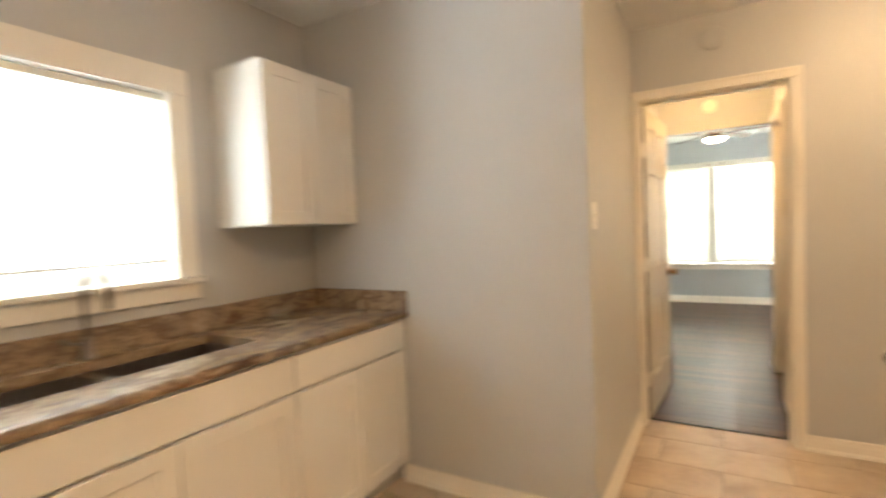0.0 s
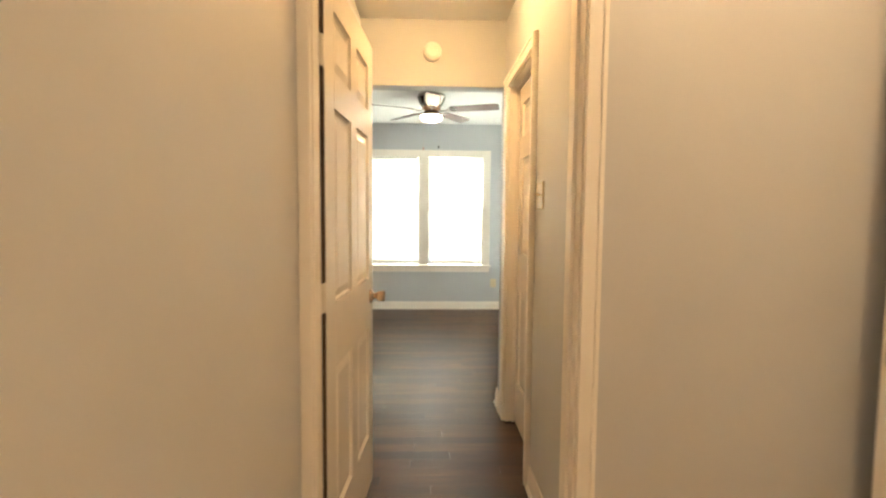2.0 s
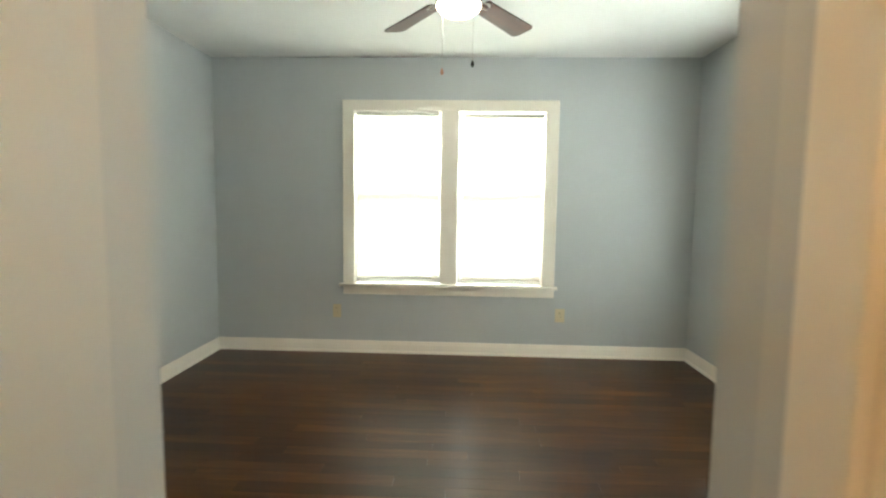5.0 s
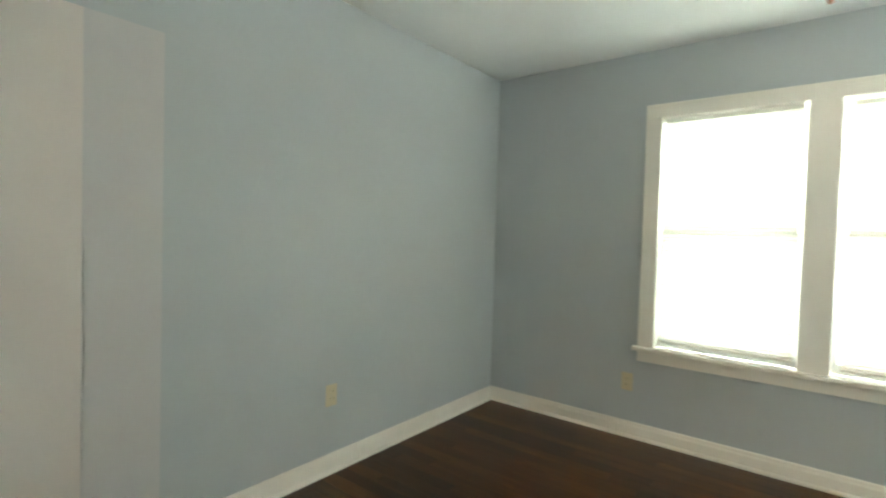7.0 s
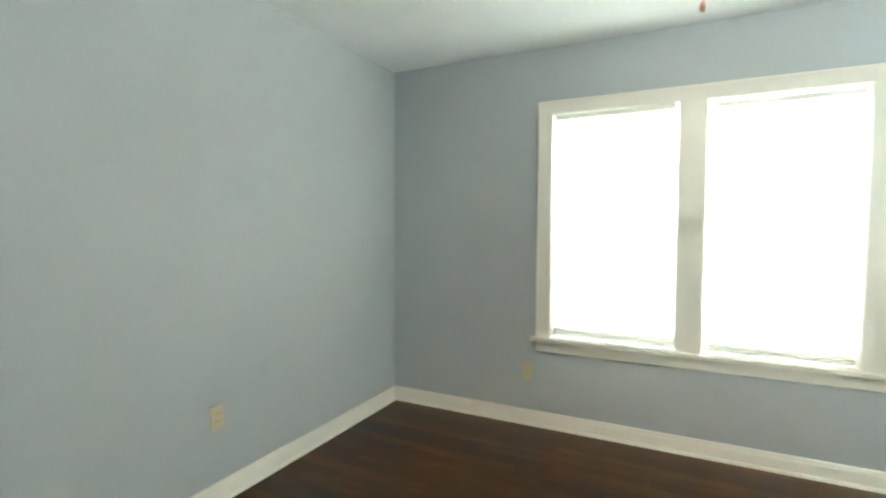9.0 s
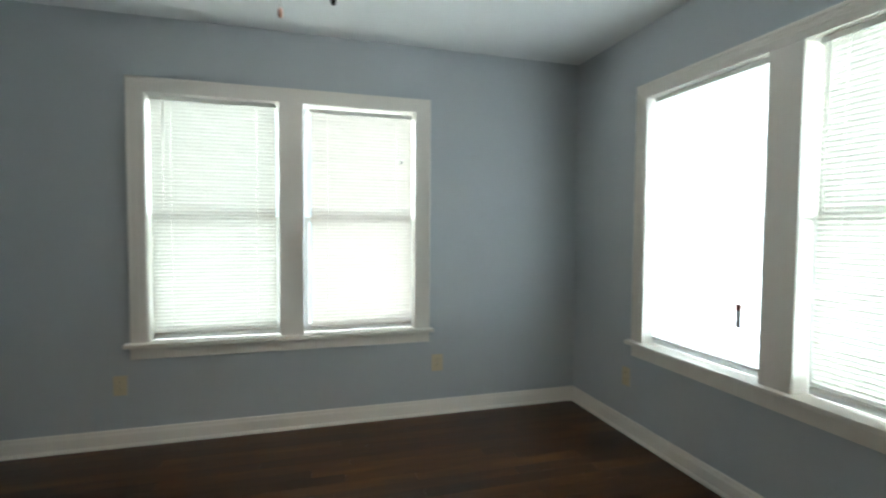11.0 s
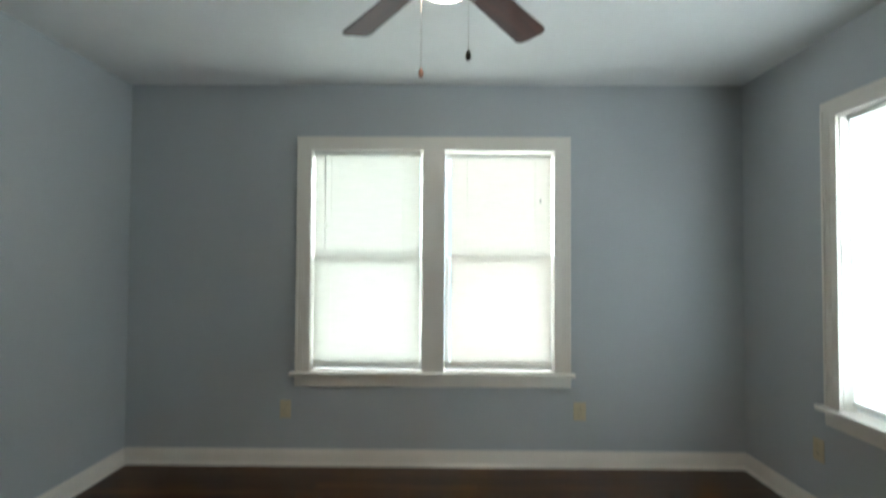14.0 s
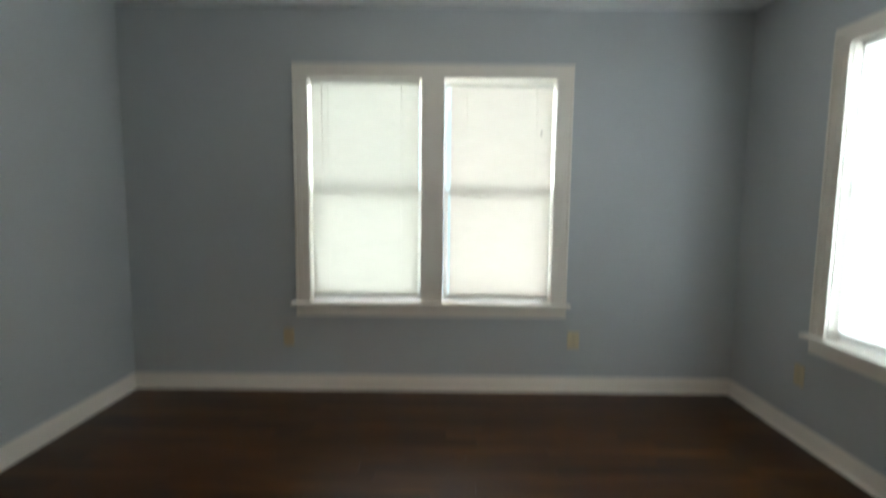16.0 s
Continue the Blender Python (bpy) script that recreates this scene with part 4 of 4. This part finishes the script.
# ---- kitchen ----
def shaker(parent, name, x0, z0, x1, z1, y, label=""):
    """A shaker front in its cabinet's frame; y is the cabinet's face, the front stands 19 mm proud of it."""
    bm = B()
    f = 0.058
    fr = y - 0.019
    if z1 - z0 < 0.2:
        box(bm, x0, fr, z0, x1, y - 0.0005, z1, 0.0015)
        return part(name, bm, CABINET, parent, label)
    ring = lambda dx, yy: [bm.verts.new(p) for p in ((x0 + dx, yy, z0 + dx), (x1 - dx, yy, z0 + dx), (x1 - dx, yy, z1 - dx), (x0 + dx, yy, z1 - dx))]
    loops = [ring(0.0, y - 0.0005), ring(0.0, fr + 0.0015), ring(0.0015, fr), ring(f - 0.0015, fr), ring(f, fr + 0.0015), ring(f, y - 0.0005)]
    for p, q in zip(loops, loops[1:] + loops[:1]):
        for k in range(4):
            bm.faces.new((p[k], p[(k + 1) % 4], q[(k + 1) % 4], q[k]))
    d = part(name, bm, CABINET, parent, label)
    part("panel", box(B(), x0 + f - 0.002, fr + 0.009, z0 + f - 0.002, x1 - f + 0.002, y - 0.001, z1 - f + 0.002), CABINET, d)
    return d


def base_cabinet(m, width, label, doors=2, group="white base cabinets", top=0.862):
    """x along the front, y into the cabinet, z up; the face at y = 0."""
    c = thing("base_cabinet", m, label, "cabinet", group)
    body = B()
    box(body, 0.001, 0.0, 0.10, width - 0.001, 0.585, top, 0.001)
    if top < 0.8:
        box(body, 0.001, 0.0, top, width - 0.001, 0.02, 0.862)
    part("body", body, CABINET, c)
    part("toe_kick", box(B(), 0.001, 0.06, 0.001, width - 0.001, 0.08, 0.099), CABINET, c)
    shaker(c, "drawer_front", 0.012, 0.715, width - 0.012, 0.850, 0.0, "plain white drawer front")
    w = (width - 0.024 - 0.004 * (doors - 1)) / doors
    for k in range(doors):
        x = 0.012 + k * (w + 0.004)
        shaker(c, "door", x, 0.115, x + w, 0.700, 0.0, "white shaker door")
    return c


# sink run: faces east
RUN = lambda y: pose(0.712, y, 0, 0, 0, 90)
for y0, w, n in ((-7.120, 0.752, 2), (-8.038, 0.916, 2), (-8.808, 0.768, 2), (-9.578, 0.768, 2)):
    base_cabinet(RUN(y0), w, "white painted base cabinet under the granite counter", n, top=0.66 if -8.1 < y0 < -8.0 else 0.862)
SX0, SX1, SY0, SY1 = 0.215, 0.545, -7.985, -7.125
ctop = B()
gx, gy = (KIT_W + 0.001, SX0, SX1, 0.738), (-9.64, SY0, SY1, NIB_Y - 0.002)
grid = [[ctop.verts.new((x, y, 0.900)) for y in gy] for x in gx]
tops = [ctop.faces.new((grid[i][j], grid[i + 1][j], grid[i + 1][j + 1], grid[i][j + 1])) for i in range(3) for j in range(3) if (i, j) != (1, 1)]
down = bmesh.ops.extrude_face_region(ctop, geom=tops)["geom"]
bmesh.ops.translate(ctop, verts=[v for v in down if isinstance(v, bmesh.types.BMVert)], vec=(0, 0, -0.0365))
counter = thing("countertop", pose(0, 0, 0), "brown and cream granite countertop with an undermount sink", "countertop")
part("slab", ctop, GRANITE, counter, "polished granite slab round the sink")
edge = B()
tube(edge, [(0.738, -9.64, 0.882), (0.738, NIB_Y - 0.003, 0.882)], 0.0175, 12)
part("front_edge", edge, GRANITE, counter)
bs = B()
box(bs, KIT_W + 0.001, -9.64, 0.9005, KIT_W + 0.022, NIB_Y - 0.002, 1.003, 0.003)
part("backsplash", bs, GRANITE, counter)
part("side_splash", box(B(), KIT_W + 0.0225, NIB_Y - 0.022, 0.9005, 0.750, NIB_Y - 0.002, 1.003, 0.003), GRANITE, counter)

sink = thing("sink", pose(0, 0, 0), "dull steel double-bowl undermount sink", "sink")
for y0, y1 in ((SY0 - 0.004, -7.615), (-7.580, SY1 + 0.004)):
    s = B()
    x0, x1, z0, z1 = SX0 - 0.004, SX1 + 0.004, 0.73, 0.8628
    t = 0.003
    box(s, x0, y0, z0, x1, y1, z0 + t)
    box(s, x0, y0, z0 + t, x0 + t, y1, z1)
    box(s, x1 - t, y0, z0 + t, x1, y1, z1)
    box(s, x0 + t, y0, z0 + t, x1 - t, y0 + t, z1)
    box(s, x0 + t, y1 - t, z0 + t, x1 - t, y1, z1)
    bowl = part("bowl", s, SINK, sink)
    part("drain", turned(B(), [(0.001, 0), (0.045, 0), (0.043, 0.003), (0.030, 0.001), (0.001, 0.001)], 20, Matrix.Translation(((x0 + x1) / 2, (y0 + y1) / 2, z0 + t + 0.0002))), NICKEL, bowl)
part("divider", box(B(), SX0, -7.6145, 0.74, SX1, -7.5805, 0.8626, 0.006), SINK, sink)

FAUCET = metal("dark_brushed_nickel", (0.26, 0.23, 0.21), 0.3)
fct = thing("faucet", pose(0.172, -7.565, 0.9005), "dark brushed-metal gooseneck kitchen faucet", "faucet")
part("base", turned(B(), [(0.001, 0), (0.028, 0), (0.028, 0.006), (0.022, 0.014), (0.018, 0.070), (0.014, 0.080), (0.001, 0.080)], 20), FAUCET, fct)
arc = [(0, 0, 0.078), (0, 0, 0.24)] + [(0.085 - 0.085 * math.cos(a), 0, 0.24 + 0.085 * math.sin(a)) for a in [math.pi * k / 10 for k in range(1, 10)]] + [(0.17, 0, 0.23), (0.172, 0, 0.19)]
part("spout", tube(B(), arc, 0.011, 12), FAUCET, fct)
part("lever", tube(B(), [(0, -0.015, 0.055), (0.0, -0.045, 0.062), (0.005, -0.085, 0.085)], 0.006, 10), FAUCET, fct)

# wall cabinet
wc = thing("wall_cabinet", pose(0.431, -6.960, 1.362, 0, 0, 90), "white two-door wall cabinet with shaker doors", "cabinet")
part("body", box(B(), 0.0, 0.0, 0.0, 0.592, 0.319, 0.730, 0.0015), CABINET, wc)
for x0, x1 in ((0.004, 0.294), (0.298, 0.588)):
    shaker(wc, "door", x0, 0.004, x1, 0.726, 0.0, "white shaker door")

# peninsula counter with a black range: faces west
base_cabinet(pose(2.590, -6.563, 0, 0, 0, -90), 0.414, "white painted base cabinet at the end of the counter", 1)
pc = thing("countertop", pose(0, 0, 0), "short brown granite countertop beside the range", "countertop")
part("slab", box(B(), 2.576, -6.981, 0.8635, 3.194, -6.556, 0.900), GRANITE, pc, "polished granite slab")
part("front_edge", tube(B(), [(2.577, -6.980, 0.8818), (2.577, -6.555, 0.8818)], 0.0178, 12), GRANITE, pc)
part("end_edge", tube(B(), [(2.578, -6.557, 0.8817), (3.193, -6.557, 0.8817)], 0.0177, 12), GRANITE, pc)
rg = thing("range", pose(2.575, -6.985, 0, 0, 0, -90), "black freestanding kitchen range", "range")
part("body", box(B(), 0, 0.02, 0.01, 0.756, 0.63, 0.905, 0.004), BLACK, rg)
part("oven_door", box(B(), 0.01, -0.018, 0.20, 0.746, 0.019, 0.74, 0.006), BLACK, rg)
part("drawer", box(B(), 0.01, -0.012, 0.03, 0.746, 0.019, 0.185, 0.006), BLACK, rg)
part("control_panel", box(B(), 0.005, -0.012, 0.76, 0.751, 0.019, 0.895, 0.006), BLACK, rg)
part("handle", tube(B(), [(0.07, -0.018, 0.70), (0.07, -0.05, 0.70), (0.686, -0.05, 0.70), (0.686, -0.018, 0.70)], 0.009, 10), STEEL, rg)
for k in range(4):
    x = 0.12 + k * 0.17
    part("knob", turned(B(), [(0.001, 0), (0.022, 0), (0.019, 0.022), (0.001, 0.024)], 16, pose(x, -0.0125, 0.83, 90)), BLACK, rg)
    part("burner", turned(B(), [(0.001, 0), (0.085, 0), (0.085, 0.006), (0.001, 0.006)], 24, Matrix.Translation((0.20 + 0.36 * (k % 2), 0.18 + 0.28 * (k // 2), 0.9055))), DARK_METAL, rg)
